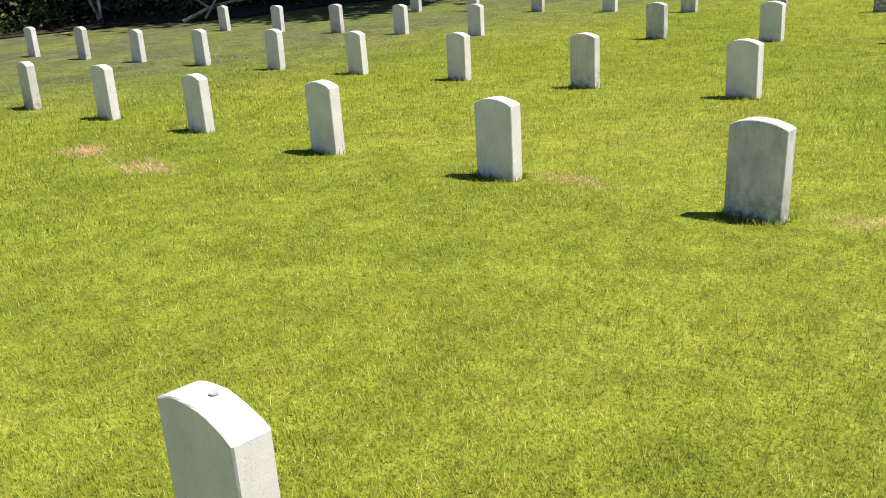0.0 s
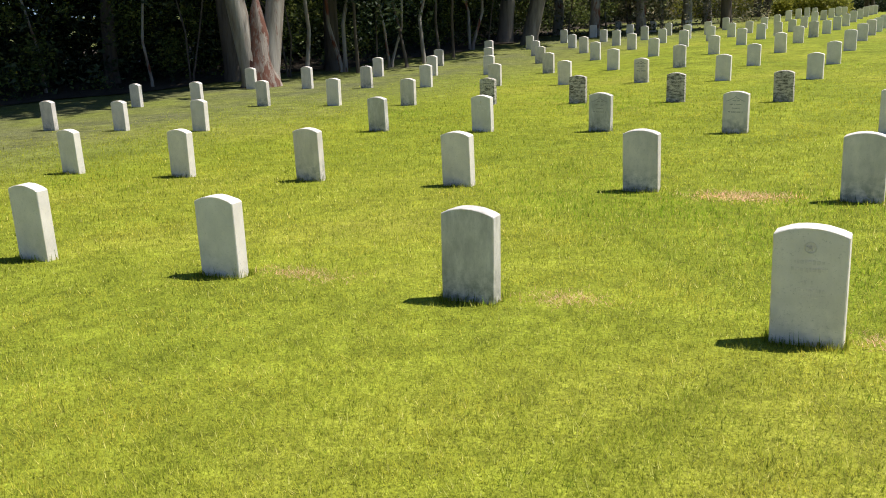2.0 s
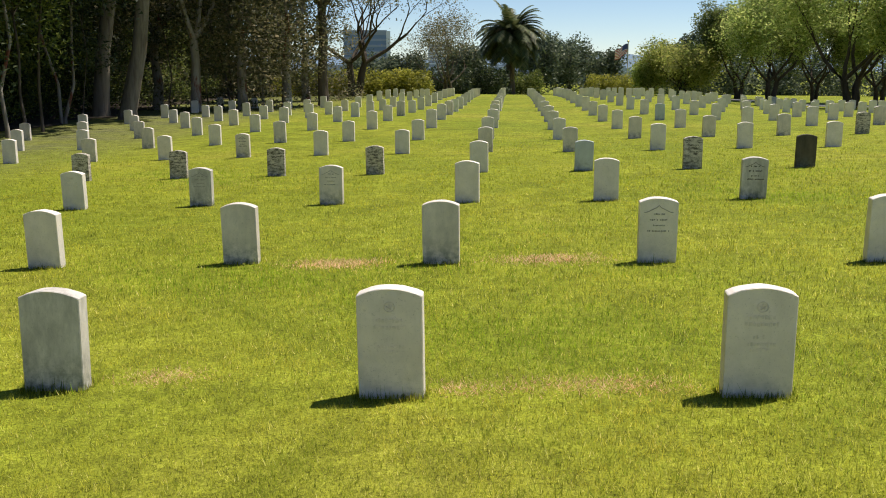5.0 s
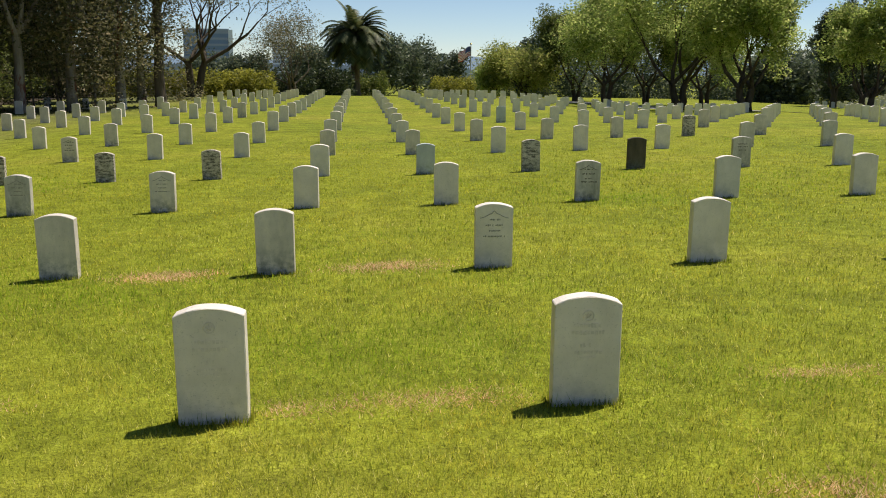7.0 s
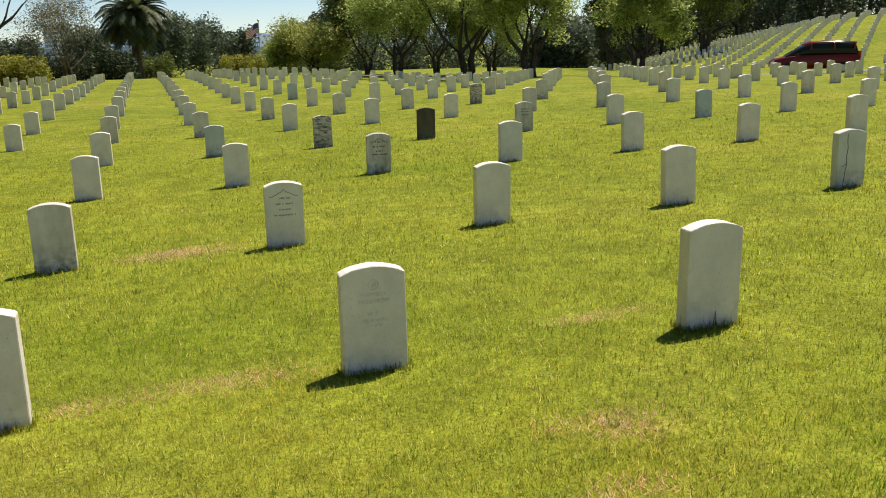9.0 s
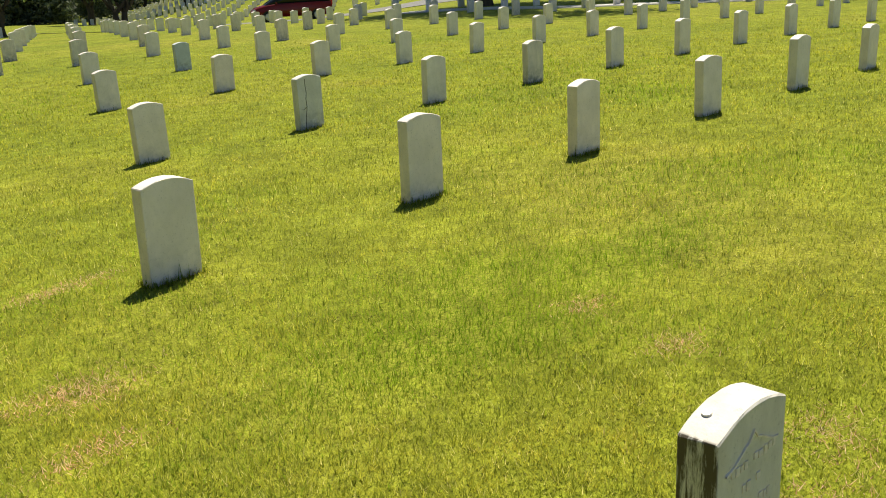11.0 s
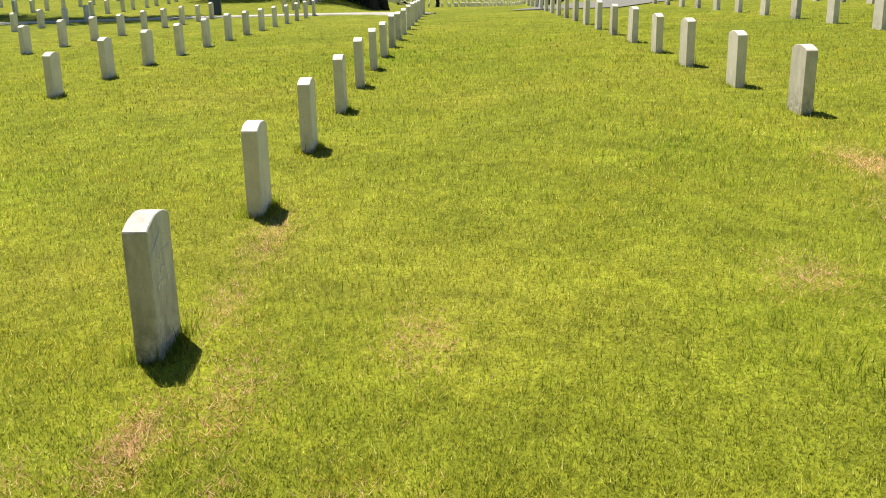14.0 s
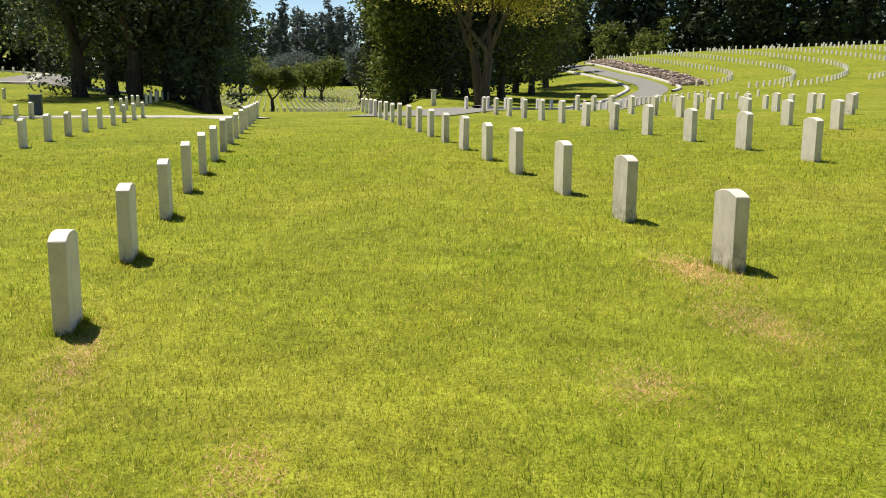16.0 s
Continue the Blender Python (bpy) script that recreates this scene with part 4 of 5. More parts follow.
# end of the lawn, towards the city
x, y = at(-13.8, 53)
tree("eucalyptus_tree", x, y, 15, 3.6, 0.28, LEAF_BROWN, BARK_GREY, "slender eucalyptus with brownish sparse leaves", 11000, 0.11, 0.35, 1, 4, 0.6, 1.0, 4.0, 101, (0.0, 0.0), 0.3)
for n, (az, d, tall, cr) in enumerate([(-16.0, 52, 14, 3.6), (-18.6, 50, 14, 3.8), (-21.3, 49, 14, 3.8), (-23.4, 52, 15, 4.0), (-14.8, 60, 13, 3.2)]):
    x, y = at(az, d)
    tree("eucalyptus_tree", x, y, tall, cr, 0.26, LEAF_BROWN, BARK_GUM, "eucalyptus with drooping brown-green leaves at the lawn's end", 15000, 0.105, 0.25, 1, 3, 0.7, 1.2, 9.0, 110 + n, (0.02, 0.0), 0.36)
x, y = at(-11.9, 70)
tree("bare_tree", x, y, 12, 8.0, 0.3, LEAF_BROWN, BARK_DARK, "spreading tree with almost bare dark boughs", 5200, 0.1, 0.2, 2, 5, 1.0, 0.7, 1.5, 131, (0.12, 0.0), 0.14)
x, y = at(-6.2, 80)
tree("bare_tree", x, y, 7.6, 4.6, 0.15, LEAF_BROWN, BARK_GREY, "low bare tree with grey twigs beside a palm", 4200, 0.09, 0.12, 3, 5, 1.0, 0.8, 1.5, 133, (0, 0), 0.16)


def hedge(az0, az1, d, tall, deep, leaf, name, label, count, size, seed):
    g = np.random.default_rng(seed)
    c, rad = [], []
    for az in np.arange(az0, az1, math.degrees(0.7 / d)):
        for k in range(3):
            x, y = at(az, d + g.uniform(0, deep))
            h = tall * g.uniform(0.6, 1.05)
            for z in np.arange(0.3, h, 0.6):
                c.append((x, y, hz(x, y) + z))
                rad.append(g.uniform(0.45, 0.9))
    ob = new(name, spray_mesh(name, leaves(g, c, rad, count, size, 0.85, 0.5), leaf))
    tagged(ob, label, "shrubs", kind="stuff")


hedge(-16.5, -7.2, 72, 1.7, 4, LEAF_HEDGE, "hedge", "yellow-green flowering hedge at the lawn's end", 14000, 0.12, 3)
hedge(-7.2, -2.6, 92, 2.6, 5, LEAF_DARK, "shrubs", "dark green shrubs beyond the lawn", 6000, 0.16, 4)
hedge(-4.6, -0.6, 103, 2.6, 3, LEAF_MID, "palm_shrubs", "green shrubs round the foot of a palm", 7000, 0.14, 5)
hedge(2.6, 6.2, 96, 2.0, 3, LEAF_HEDGE, "low_hedge", "low yellow-green hedge by a flagpole", 5000, 0.13, 6)


def palm(x, y, trunk_h, crown_r, seed):
    """Date palm: thick ringed trunk, a ball of arching fronds, dry fronds among them."""
    r = random.Random(seed)
    root = thing("palm_tree", pose(x, y, hz(x, y)), "tall date palm with a full crown of arching fronds", "palm")
    n = 14
    v, f = tube([(0.06 * math.sin(k), 0, -0.3 + (trunk_h + 0.3) * k / n) for k in range(n + 1)], [0.5 if k % 2 else 0.43 for k in range(n + 1)], 12)
    part("trunk", mesh_from("trunk", [tuple(p) for p in v], f, 4, BARK_PALM, True), None, root)
    for name, total, leaf, label in (("frond_crown", 150, FROND, ""), ("dry_fronds", 18, FROND_DRY, "dry straw-coloured fronds")):
        vs = []
        for k in range(total):
            a = r.uniform(0, 2 * math.pi)
            lift = math.asin(r.uniform(-0.5, 0.98)) if name == "frond_crown" else math.asin(r.uniform(0.5, 0.95))
            length = crown_r * r.uniform(0.85, 1.1) * (1.0 if name == "frond_crown" else 0.62)
            p = Vector((0, 0, trunk_h))
            d = Vector((math.cos(a) * math.cos(lift), math.sin(a) * math.cos(lift), math.sin(lift)))
            steps = 12
            for s in range(steps):
                q = p + d * length / steps
                side = d.cross(Vector((0, 0, 1)))
                side = side.normalized() if side.length > 0.05 else Vector((1, 0, 0))
                w = length * 0.18 * math.sin(math.pi * min(1, (s + 1.5) / (steps + 2))) ** 0.6
                for sg in (-1, 1):
                    for m in (0.0, 0.33, 0.66):
                        b = p.lerp(q, m)
                        tip = b + side * sg * w + d * w * 0.9 + Vector((0, 0, -w * 0.35))
                        e = b + d * length / steps * 0.4
                        vs += [b, e, tip, b.lerp(tip, 0.5) - d * 0.02]
                d = (d + Vector((0, 0, -0.10 - 0.10 * s / steps))).normalized()
                p = q
        part(name, leaf_mesh(name, np.array([tuple(q) for q in vs]), leaf), None, root, label)


palm(*at(-2.35, 98), 6.0, 4.0, 5)

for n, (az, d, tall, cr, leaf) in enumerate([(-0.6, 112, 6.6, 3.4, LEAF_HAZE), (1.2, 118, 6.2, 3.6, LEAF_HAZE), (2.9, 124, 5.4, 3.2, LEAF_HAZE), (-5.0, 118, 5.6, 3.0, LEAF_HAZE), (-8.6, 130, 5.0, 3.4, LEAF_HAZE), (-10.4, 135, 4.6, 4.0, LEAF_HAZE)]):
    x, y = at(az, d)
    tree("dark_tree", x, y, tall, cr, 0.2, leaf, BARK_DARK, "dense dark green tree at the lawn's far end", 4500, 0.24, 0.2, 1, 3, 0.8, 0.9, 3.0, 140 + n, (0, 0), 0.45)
x, y = at(7.8, 86)
tree("round_tree", x, y, 4.6, 4.0, 0.18, LEAF_OLIVE, BARK_DARK, "low rounded tree with yellow-green leaves", 15000, 0.12, 0.16, 3, 3, 0.9, 0.75, 1.6, 151, (0, 0), 0.36)
x, y = at(6.0, 88)
tree("round_tree", x, y, 3.3, 1.8, 0.14, LEAF_GREEN, BARK_DARK, "small rounded green tree behind the stones", 6000, 0.12, 0.16, 2, 3, 0.9, 0.8, 1.4, 152, (0, 0), 0.4)
SHADE = [  # bearing, distance, height, crown radius, trunk radius, leaf, clearance of the fringe
    (12.65, 77, 10.0, 5.0, 0.22, LEAF_GREEN, 5.2), (10.9, 86, 8.6, 3.8, 0.2, LEAF_MID, 4.6), (16.75, 63, 10.5, 6.2, 0.26, LEAF_GREEN, 5.0), (15.0, 80, 9.0, 4.0, 0.16, LEAF_MID, 4.4),
    (20.5, 60, 8.6, 3.5, 0.26, LEAF_GREEN, 4.2), (18.3, 76, 8.0, 3.4, 0.18, LEAF_GREEN, 4.2), (26.95, 64, 7.6, 3.3, 0.24, LEAF_GREEN, 3.2), (30.8, 92, 10.5, 5.0, 0.28, LEAF_MID, 4.5), (25.4, 100, 11, 2.8, 0.25, LEAF_DARK, 8),
]
for n, (az, d, tall, cr, tr, leaf, low) in enumerate(SHADE):
    x, y = at(az, d)
    tree("spreading_tree", x, y, tall, cr, tr, leaf, BARK_DARK, "broad green shade tree with dark forking boughs", 21000, 0.11, 0.16, 2, 4, 0.95, 0.8, low * 0.75, 160 + n, (0, 0), 0.22, hang=0.3, dome=34)
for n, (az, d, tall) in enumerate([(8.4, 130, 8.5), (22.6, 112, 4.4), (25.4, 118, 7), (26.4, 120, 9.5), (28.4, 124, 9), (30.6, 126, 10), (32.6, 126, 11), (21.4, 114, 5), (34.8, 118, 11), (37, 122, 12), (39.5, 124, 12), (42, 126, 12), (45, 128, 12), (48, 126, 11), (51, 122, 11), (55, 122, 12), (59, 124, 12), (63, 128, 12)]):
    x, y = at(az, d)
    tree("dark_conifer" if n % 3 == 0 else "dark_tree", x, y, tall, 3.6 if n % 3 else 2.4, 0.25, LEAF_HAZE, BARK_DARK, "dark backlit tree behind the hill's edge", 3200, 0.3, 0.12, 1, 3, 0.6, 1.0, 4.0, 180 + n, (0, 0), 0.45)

# shade tree by the path, its boughs above the view
x, y = at(47.9, 41)
tree("shade_tree", x, y, 11, 7.5, 0.42, LEAF_GREEN, BARK_DARK, "shade tree with a stout dark trunk by the path", 9000, 0.24, 0.4, 1, 3, 0.9, 0.6, 0.5, 210, (0, 0), 0.32)
x, y = at(63.5, 44)
tree("shade_tree", x, y, 12, 8.0, 0.42, LEAF_GREEN, BARK_DARK, "tall shade tree casting shade over stones", 9000, 0.26, 0.45, 1, 3, 0.9, 0.6, 0.5, 211, (0, 0), 0.32)

# dark grove beyond the plot and trees round the valley
GROVE = [(79.8, 60, 12, 4.8), (81.5, 66, 13, 5.0), (82.8, 58, 13, 5.6), (84.6, 66, 14, 5.0), (84.8, 60, 13, 4.6), (86.0, 62, 13.5, 3.8), (87.2, 68, 13, 2.8), (82.5, 78, 15, 6), (86, 80, 15, 4.6), (80, 84, 14, 6), (86.6, 57, 9, 2.8)]
for n, (az, d, tall, cr) in enumerate(GROVE):
    x, y = at(az, d)
    tree("grove_tree", x, y, tall, cr, 0.42, LEAF_MID if n % 2 == 1 else LEAF_HAZE, BARK_DARK, "tall dark tree of a dense shady grove", 7500, 0.2, 0.22, 1, 3, 0.75, 1.0, 5.5, 230 + n, (0, 0), 0.42)
BACK = [(66, 150), (69, 146), (72, 150), (75, 148), (77.5, 152), (74, 138), (70.5, 136)]
for n, (az, d) in enumerate(BACK):
    x, y = at(az, d)
    tree("tall_tree", x, y, 17, 6.0, 0.5, LEAF_GREEN if n % 3 == 0 else LEAF_DARK, BARK_DARK, "tall backlit tree beyond the second road", 4200, 0.36, 0.25, 1, 3, 0.7, 1.1, 6.0, 250 + n, (0, 0), 0.42)
x, y = at(90.3, 138)
tree("oak_tree", x, y, 7.2, 3.9, 0.3, LEAF_MID, BARK_DARK, "low rounded oak among far headstones in the valley", 12000, 0.17, 0.24, 1, 4, 0.95, 0.8, 2.4, 270, (0.05, 0), 0.24, hang=0.5)
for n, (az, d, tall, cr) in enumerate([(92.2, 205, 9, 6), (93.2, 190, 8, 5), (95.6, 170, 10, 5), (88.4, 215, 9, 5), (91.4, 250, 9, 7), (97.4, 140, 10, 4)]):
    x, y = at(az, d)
    tree("valley_tree", x, y, tall, cr, 0.3, LEAF_MID if n % 2 else LEAF_FAR_HAZE, BARK_DARK, "far rounded tree in the hazy valley", 4500, 0.32, 0.2, 1, 3, 0.85, 0.8, 1.5, 280 + n, (0, 0), 0.4)
SIDE = [(98.2, 76, 9.5, 3.2), (98.4, 66, 9, 3.2), (99.8, 74, 11, 4.0), (101, 68, 10, 3.8), (102.0, 76, 12, 4.6), (104.2, 80, 12, 4.6), (99.4, 84, 13, 5), (106, 92, 12, 5), (106.8, 106, 14, 5), (105, 96, 13, 4.6)]
for n, (az, d, tall, cr) in enumerate(SIDE):
    x, y = at(az, d)
    tree("slope_tree", x, y, tall, cr, 0.34, LEAF_DARK if n % 3 != 1 else LEAF_MID, BARK_DARK, "dense dark tree on the shaded valley slope", 7500, 0.22, 0.2, 1, 3, 0.75, 1.0, 5.0, 300 + n, (0, 0), 0.42)
x, y = at(103.2, 54)
tree("yellow_tree", x, y, 10.2, 5.2, 0.3, LEAF_YELLOW, BARK_GREY, "spreading tree with golden yellow leaves by the road", 24000, 0.11, 0.3, 2, 4, 0.95, 0.8, 0.5, 320, (-0.02, 0.06), 0.22, hang=0.3, dome=26)


def far_wood(name, az0, az1, d0, tall, leaf, count, size, seed, label):
    g = np.random.default_rng(seed)
    c, rad = [], []
    for az in np.arange(az0, az1, math.degrees(3.0 / d0)):
        for k in range(3):
            x, y = at(az + g.uniform(-0.5, 0.5), d0 + 7 * k + g.uniform(-2, 2))
            h = tall * g.uniform(0.72, 1.12)
            base = hz(x, y)
            for z in np.arange(1.0, h, 2.2):
                c.append((x + g.uniform(-1, 1), y + g.uniform(-1, 1), base + z))
                rad.append(g.uniform(1.4, 2.6) * (1.15 - 0.5 * z / h))
    tagged(new(name, spray_mesh(name, leaves(g, c, rad, count, size, 1.0, 0.4), leaf)), label, "wood", kind="stuff")


far_wood("hill_wood", 106, 150, 186, 22, LEAF_DARK, 48000, 0.84, 31, "dark backlit wood behind the curved rows")
far_wood("hill_shrubs", 106.5, 113.5, 176, 6, LEAF_MID, 9000, 0.34, 32, "green shrubs before the dark wood")
far_wood("slope_wood", 98.8, 108, 130, 16, LEAF_DARK, 20000, 0.4, 38, "dark wood closing the shaded slope")
far_wood("valley_wood", 84, 100, 290, 23, LEAF_FAR_HAZE, 34000, 0.8, 33, "hazy far wood closing the valley")
far_wood("back_wood", 60, 86, 165, 18, LEAF_DARK, 30000, 0.62, 34, "dark wood beyond the second road")
far_wood("lawn_end_wood", -34, -15.5, 70, 14, LEAF_BROWN, 30000, 0.26, 35, "brown-green eucalyptus wood at the lawn's end")
far_wood("tree_belt", 7, 24, 122, 7, LEAF_HAZE, 18000, 0.3, 36, "belt of green trees behind the shade trees")
far_wood("dark_belt", 25.2, 42, 132, 11, LEAF_HAZE, 26000, 0.34, 37, "dark tree belt behind the hill")

# ---- flag, car, buildings ----


def flagpole(x, y, tall):
    root = thing("flagpole", pose(x, y, hz(x, y), 0, 0, 0), "white flagpole with a striped flag hanging in light wind", "flagpole")
    v, f = tube([(0, 0, -0.2), (0, 0, tall * 0.5), (0, 0, tall)], [0.075, 0.06, 0.045], 10)
    part("pole", mesh_from("pole", [tuple(p) for p in v], f, 4, CONCRETE, True), None, root)
    bm = bmesh.new()
    bmesh.ops.create_uvsphere(bm, u_segments=10, v_segments=8, radius=0.12, matrix=Matrix.Translation((0, 0, tall + 0.08)))
    part("ball", bm, BRASS, root, smooth=True)
    cloth = [[], [], []]
    nx, nz, long, high = 16, 13, 1.75, 1.05
    top = tall - 0.2

    def spot(a, b):
        u, w = a / nx, b / nz
        return (-long * u * 0.8, 0.18 * math.sin(5.5 * u + 1.5 * w) * u, top - high * w - 0.75 * u * (0.6 + 0.4 * u) + 0.1 * math.sin(7 * u))

    for a in range(nx):
        for b in range(nz):
            kind = 2 if (a < 7 and b < 7) else b % 2
            cloth[kind].append([spot(a, b), spot(a + 1, b), spot(a + 1, b + 1), spot(a, b + 1)])
    for name, quads, mat in (("red_stripes", cloth[0], FLAG_RED), ("white_stripes", cloth[1], FLAG_WHITE), ("blue_canton", cloth[2], FLAG_BLUE)):
        vs = [p for q in quads for p in q]
        part(name, mesh_from(name, vs, np.arange(len(vs)), 4, mat, True), None, root)


BRASS = plain_material("brass", (0.6, 0.45, 0.18), 0.35, 0.1, 20, 1.0)
FLAG_RED = plain_material("flag_red", (0.62, 0.09, 0.10), 0.8, 0.1, 8, bump=0)
FLAG_WHITE = plain_material("flag_white", (0.9, 0.89, 0.87), 0.8, 0.05, 8, bump=0)
FLAG_BLUE = plain_material("flag_blue", (0.09, 0.11, 0.28), 0.8, 0.1, 8, bump=0)
flagpole(*at(4.6, 105), 5.7)

PAINT = plain_material("red_paint", (0.16, 0.012, 0.014), 0.25, 0.05, 3, bump=0)
GLASS = material("car_glass", 0.2, 0.25)[0]
GLASS.node_tree.nodes["Principled BSDF"].inputs["Base Color"].default_value = (0.012, 0.014, 0.016, 1)
RUBBER = plain_material("rubber", (0.02, 0.02, 0.02), 0.85, 0.2, 30)
ALLOY = plain_material("alloy", (0.5, 0.5, 0.52), 0.3, 0.1, 20, 0.9)
LAMP_RED = plain_material("lamp_red", (0.5, 0.02, 0.02), 0.2, 0.1, 30, bump=0)
TRIM = plain_material("dark_trim", (0.02, 0.02, 0.022), 0.6, 0.2, 20)


def car(x, y, turn):
    """A tall estate car: lofted body with wheel arches, glasshouse, wheels and lamps. Front towards +x."""
    root = thing("parked_car", pose(x, y, hz(x, y) + 0.05, 0, 0, turn), "dark red minivan parked on the road beyond the lawn", "car")
    L, W = 4.7, 1.85

    def loft(sections, mat, name, parent=root, label=""):
        bm = bmesh.new()
        rings = []
        for px, half, z0, z1, tuck in sections:
            prof = [(-half, z0), (-half * 1.0, (z0 + z1) * 0.5), (-half * (1 - tuck * 0.4), z1 - 0.08), (-half * (1 - tuck), z1), (half * (1 - tuck), z1), (half * (1 - tuck * 0.4), z1 - 0.08), (half, (z0 + z1) * 0.5), (half, z0)]
            rings.append([bm.verts.new((px, a, b)) for a, b in prof])
        for a, b in zip(rings, rings[1:]):
            for k in range(8):
                bm.faces.new((a[k], b[k], b[(k + 1) % 8], a[(k + 1) % 8]))
        bm.faces.new(rings[0][::-1])
        bm.faces.new(rings[-1])
        bmesh.ops.recalc_face_normals(bm, faces=bm.faces)
        return part(name, bm, mat, parent, label, True)

    loft([(-2.33, 0.78, 0.45, 0.95, 0.1), (-2.25, 0.9, 0.32, 1.05, 0.06), (-1.2, 0.925, 0.3, 1.06, 0.05), (0.9, 0.925, 0.3, 1.04, 0.05), (1.5, 0.9, 0.3, 0.98, 0.08), (2.1, 0.84, 0.32, 0.84, 0.12), (2.36, 0.7, 0.4, 0.68, 0.15)], PAINT, "body")
    loft([(-2.2, 0.84, 1.02, 1.2, 0.1), (-2.05, 0.82, 1.02, 1.66, 0.16), (-1.2, 0.82, 1.02, 1.74, 0.16), (0.2, 0.82, 1.02, 1.72, 0.16), (0.75, 0.82, 1.0, 1.5, 0.18), (1.55, 0.8, 0.96, 1.02, 0.1)], GLASS, "glasshouse", label="dark tinted windows")
    loft([(-2.12, 0.66, 1.66, 1.72, 0.1), (-1.2, 0.7, 1.72, 1.79, 0.1), (0.2, 0.7, 1.70, 1.77, 0.1), (0.6, 0.66, 1.56, 1.64, 0.1)], PAINT, "roof")
    for px in (-2.0, -0.95, 0.25):
        for sg in (-1, 1):
            bm = bmesh.new()
            box(bm, px, sg * 0.775, 1.36, 0.1, 0.1, 0.7, 0.01, Matrix.Rotation(radians(-13 * sg), 4, "X"))
            part("pillar", bm, PAINT, root)
    for px in (-1.4, 1.45):
        for sg in (-1, 1):
            bm = bmesh.new()
            bmesh.ops.create_cone(bm, cap_ends=True, segments=24, radius1=0.34, radius2=0.34, depth=0.22, matrix=Matrix.Translation((px, sg * 0.84, 0.32)) @ Matrix.Rotation(radians(90), 4, "X"))
            wheel = part("tyre", bm, RUBBER, root, smooth=False)
            bm = bmesh.new()
            bmesh.ops.create_cone(bm, cap_ends=True, segments=18, radius1=0.22, radius2=0.18, depth=0.04, matrix=Matrix.Translation((px, sg * 0.96, 0.32)) @ Matrix.Rotation(radians(-90 * sg), 4, "X"))
            part("rim", bm, ALLOY, wheel)
    for sg in (-1, 1):
        bm = bmesh.new()
        box(bm, -2.27, sg * 0.72, 1.02, 0.16, 0.22, 0.42, 0.03)
        part("tail_lamp", bm, LAMP_RED, root, "red tail lamp")
        bm = bmesh.new()
        box(bm, 2.2, sg * 0.62, 0.7, 0.18, 0.3, 0.14, 0.03)
        part("headlamp", bm, ALLOY, root)
        bm = bmesh.new()
        box(bm, 0.95, sg * 0.99, 1.08, 0.12, 0.18, 0.14, 0.03)
        part("mirror", bm, PAINT, root)
    bm = bmesh.new()
    box(bm, -2.34, 0, 0.5, 0.12, 1.7, 0.22, 0.04)
    part("bumper", bm, PAINT, root)
    bm = bmesh.new()
    box(bm, -2.335, 0, 0.86, 0.03, 0.42, 0.12, 0.005)
    part("plate", bm, FLAG_WHITE, root, "plain pale number plate")


car(*at(36.6, 57.5), 150)


def utility_bin(x, y):
    root = thing("litter_bin", pose(x, y, hz(x, y), 0, 0, 8), "dark blue-grey boxy bin standing in the shade", "bin")
    bm = bmesh.new()
    box(bm, 0, 0, 0.36, 0.5, 0.45, 0.72, 0.02)
    part("body", bm, SLATE, root)
    bm = bmesh.new()
    box(bm, 0, 0, 0.745, 0.55, 0.5, 0.06, 0.015)
    part("lid", bm, SLATE, root)


SLATE = plain_material("slate_blue", (0.12, 0.14, 0.16), 0.6, 0.2, 12)
utility_bin(*at(77.7, 40))
bm = bmesh.new()
box(bm, 0, 0, 0.36, 0.22, 0.22, 0.74, 0.02)
box(bm, 0, 0, 0.75, 0.26, 0.26, 0.05, 0.01)
marker = part("stone_post", bm, MARBLE_STAINED)
marker.matrix_world = pose(*at(100.3, 46), hz(*at(100.3, 46)))
tagged(marker, "tall pale stone post below the trees", "post")

# distance haze is put into the glass and dark colours, lightened and blued
OFFICE_GLASS = plain_material("office_glass", (0.19, 0.27, 0.40), 0.4, 0.15, 0.05, bump=0)
OFFICE_WHITE = plain_material("office_white", (0.74, 0.77, 0.80), 0.7, 0.06, 0.05, bump=0)
OFFICE_DARK = plain_material("office_dark", (0.32, 0.37, 0.46), 0.5, 0.1, 0.05, bump=0)


def office(name, az, d, wide, deep, floors, storey, top_el, glass, band, label, turn=0.0, fin=True):
    """A far office block: each storey a window band and a spandrel of its own, with end walls."""
    x, y = at(az, d)
    top = 1.7 + d * math.tan(radians(top_el))
    base = top - floors * storey
    root = thing(name, pose(x, y, base, 0, 0, -az + turn), label, "building")
    for k in range(floors):
        bm = bmesh.new()
        box(bm, 0, 0, storey * (k + 0.32), wide, deep, storey * 0.64)
        part("window_band", bm, glass, root)
        bm = bmesh.new()
        box(bm, 0, 0, storey * (k + 0.82), wide + 0.5, deep + 0.5, storey * 0.36)
        part("spandrel", bm, band, root)
    if fin:
        bm = bmesh.new()
        box(bm, wide / 2 + 1.3, 0, floors * storey / 2 - 4, 2.6, deep + 2, floors * storey + 10)
        part("end_wall", bm, OFFICE_WHITE, root)
    bm = bmesh.new()
    box(bm, 0, 0, floors * storey + 0.8, wide + 1, deep + 1, 1.6)
    part("roof", bm, OFFICE_DARK if fin else OFFICE_WHITE, root)


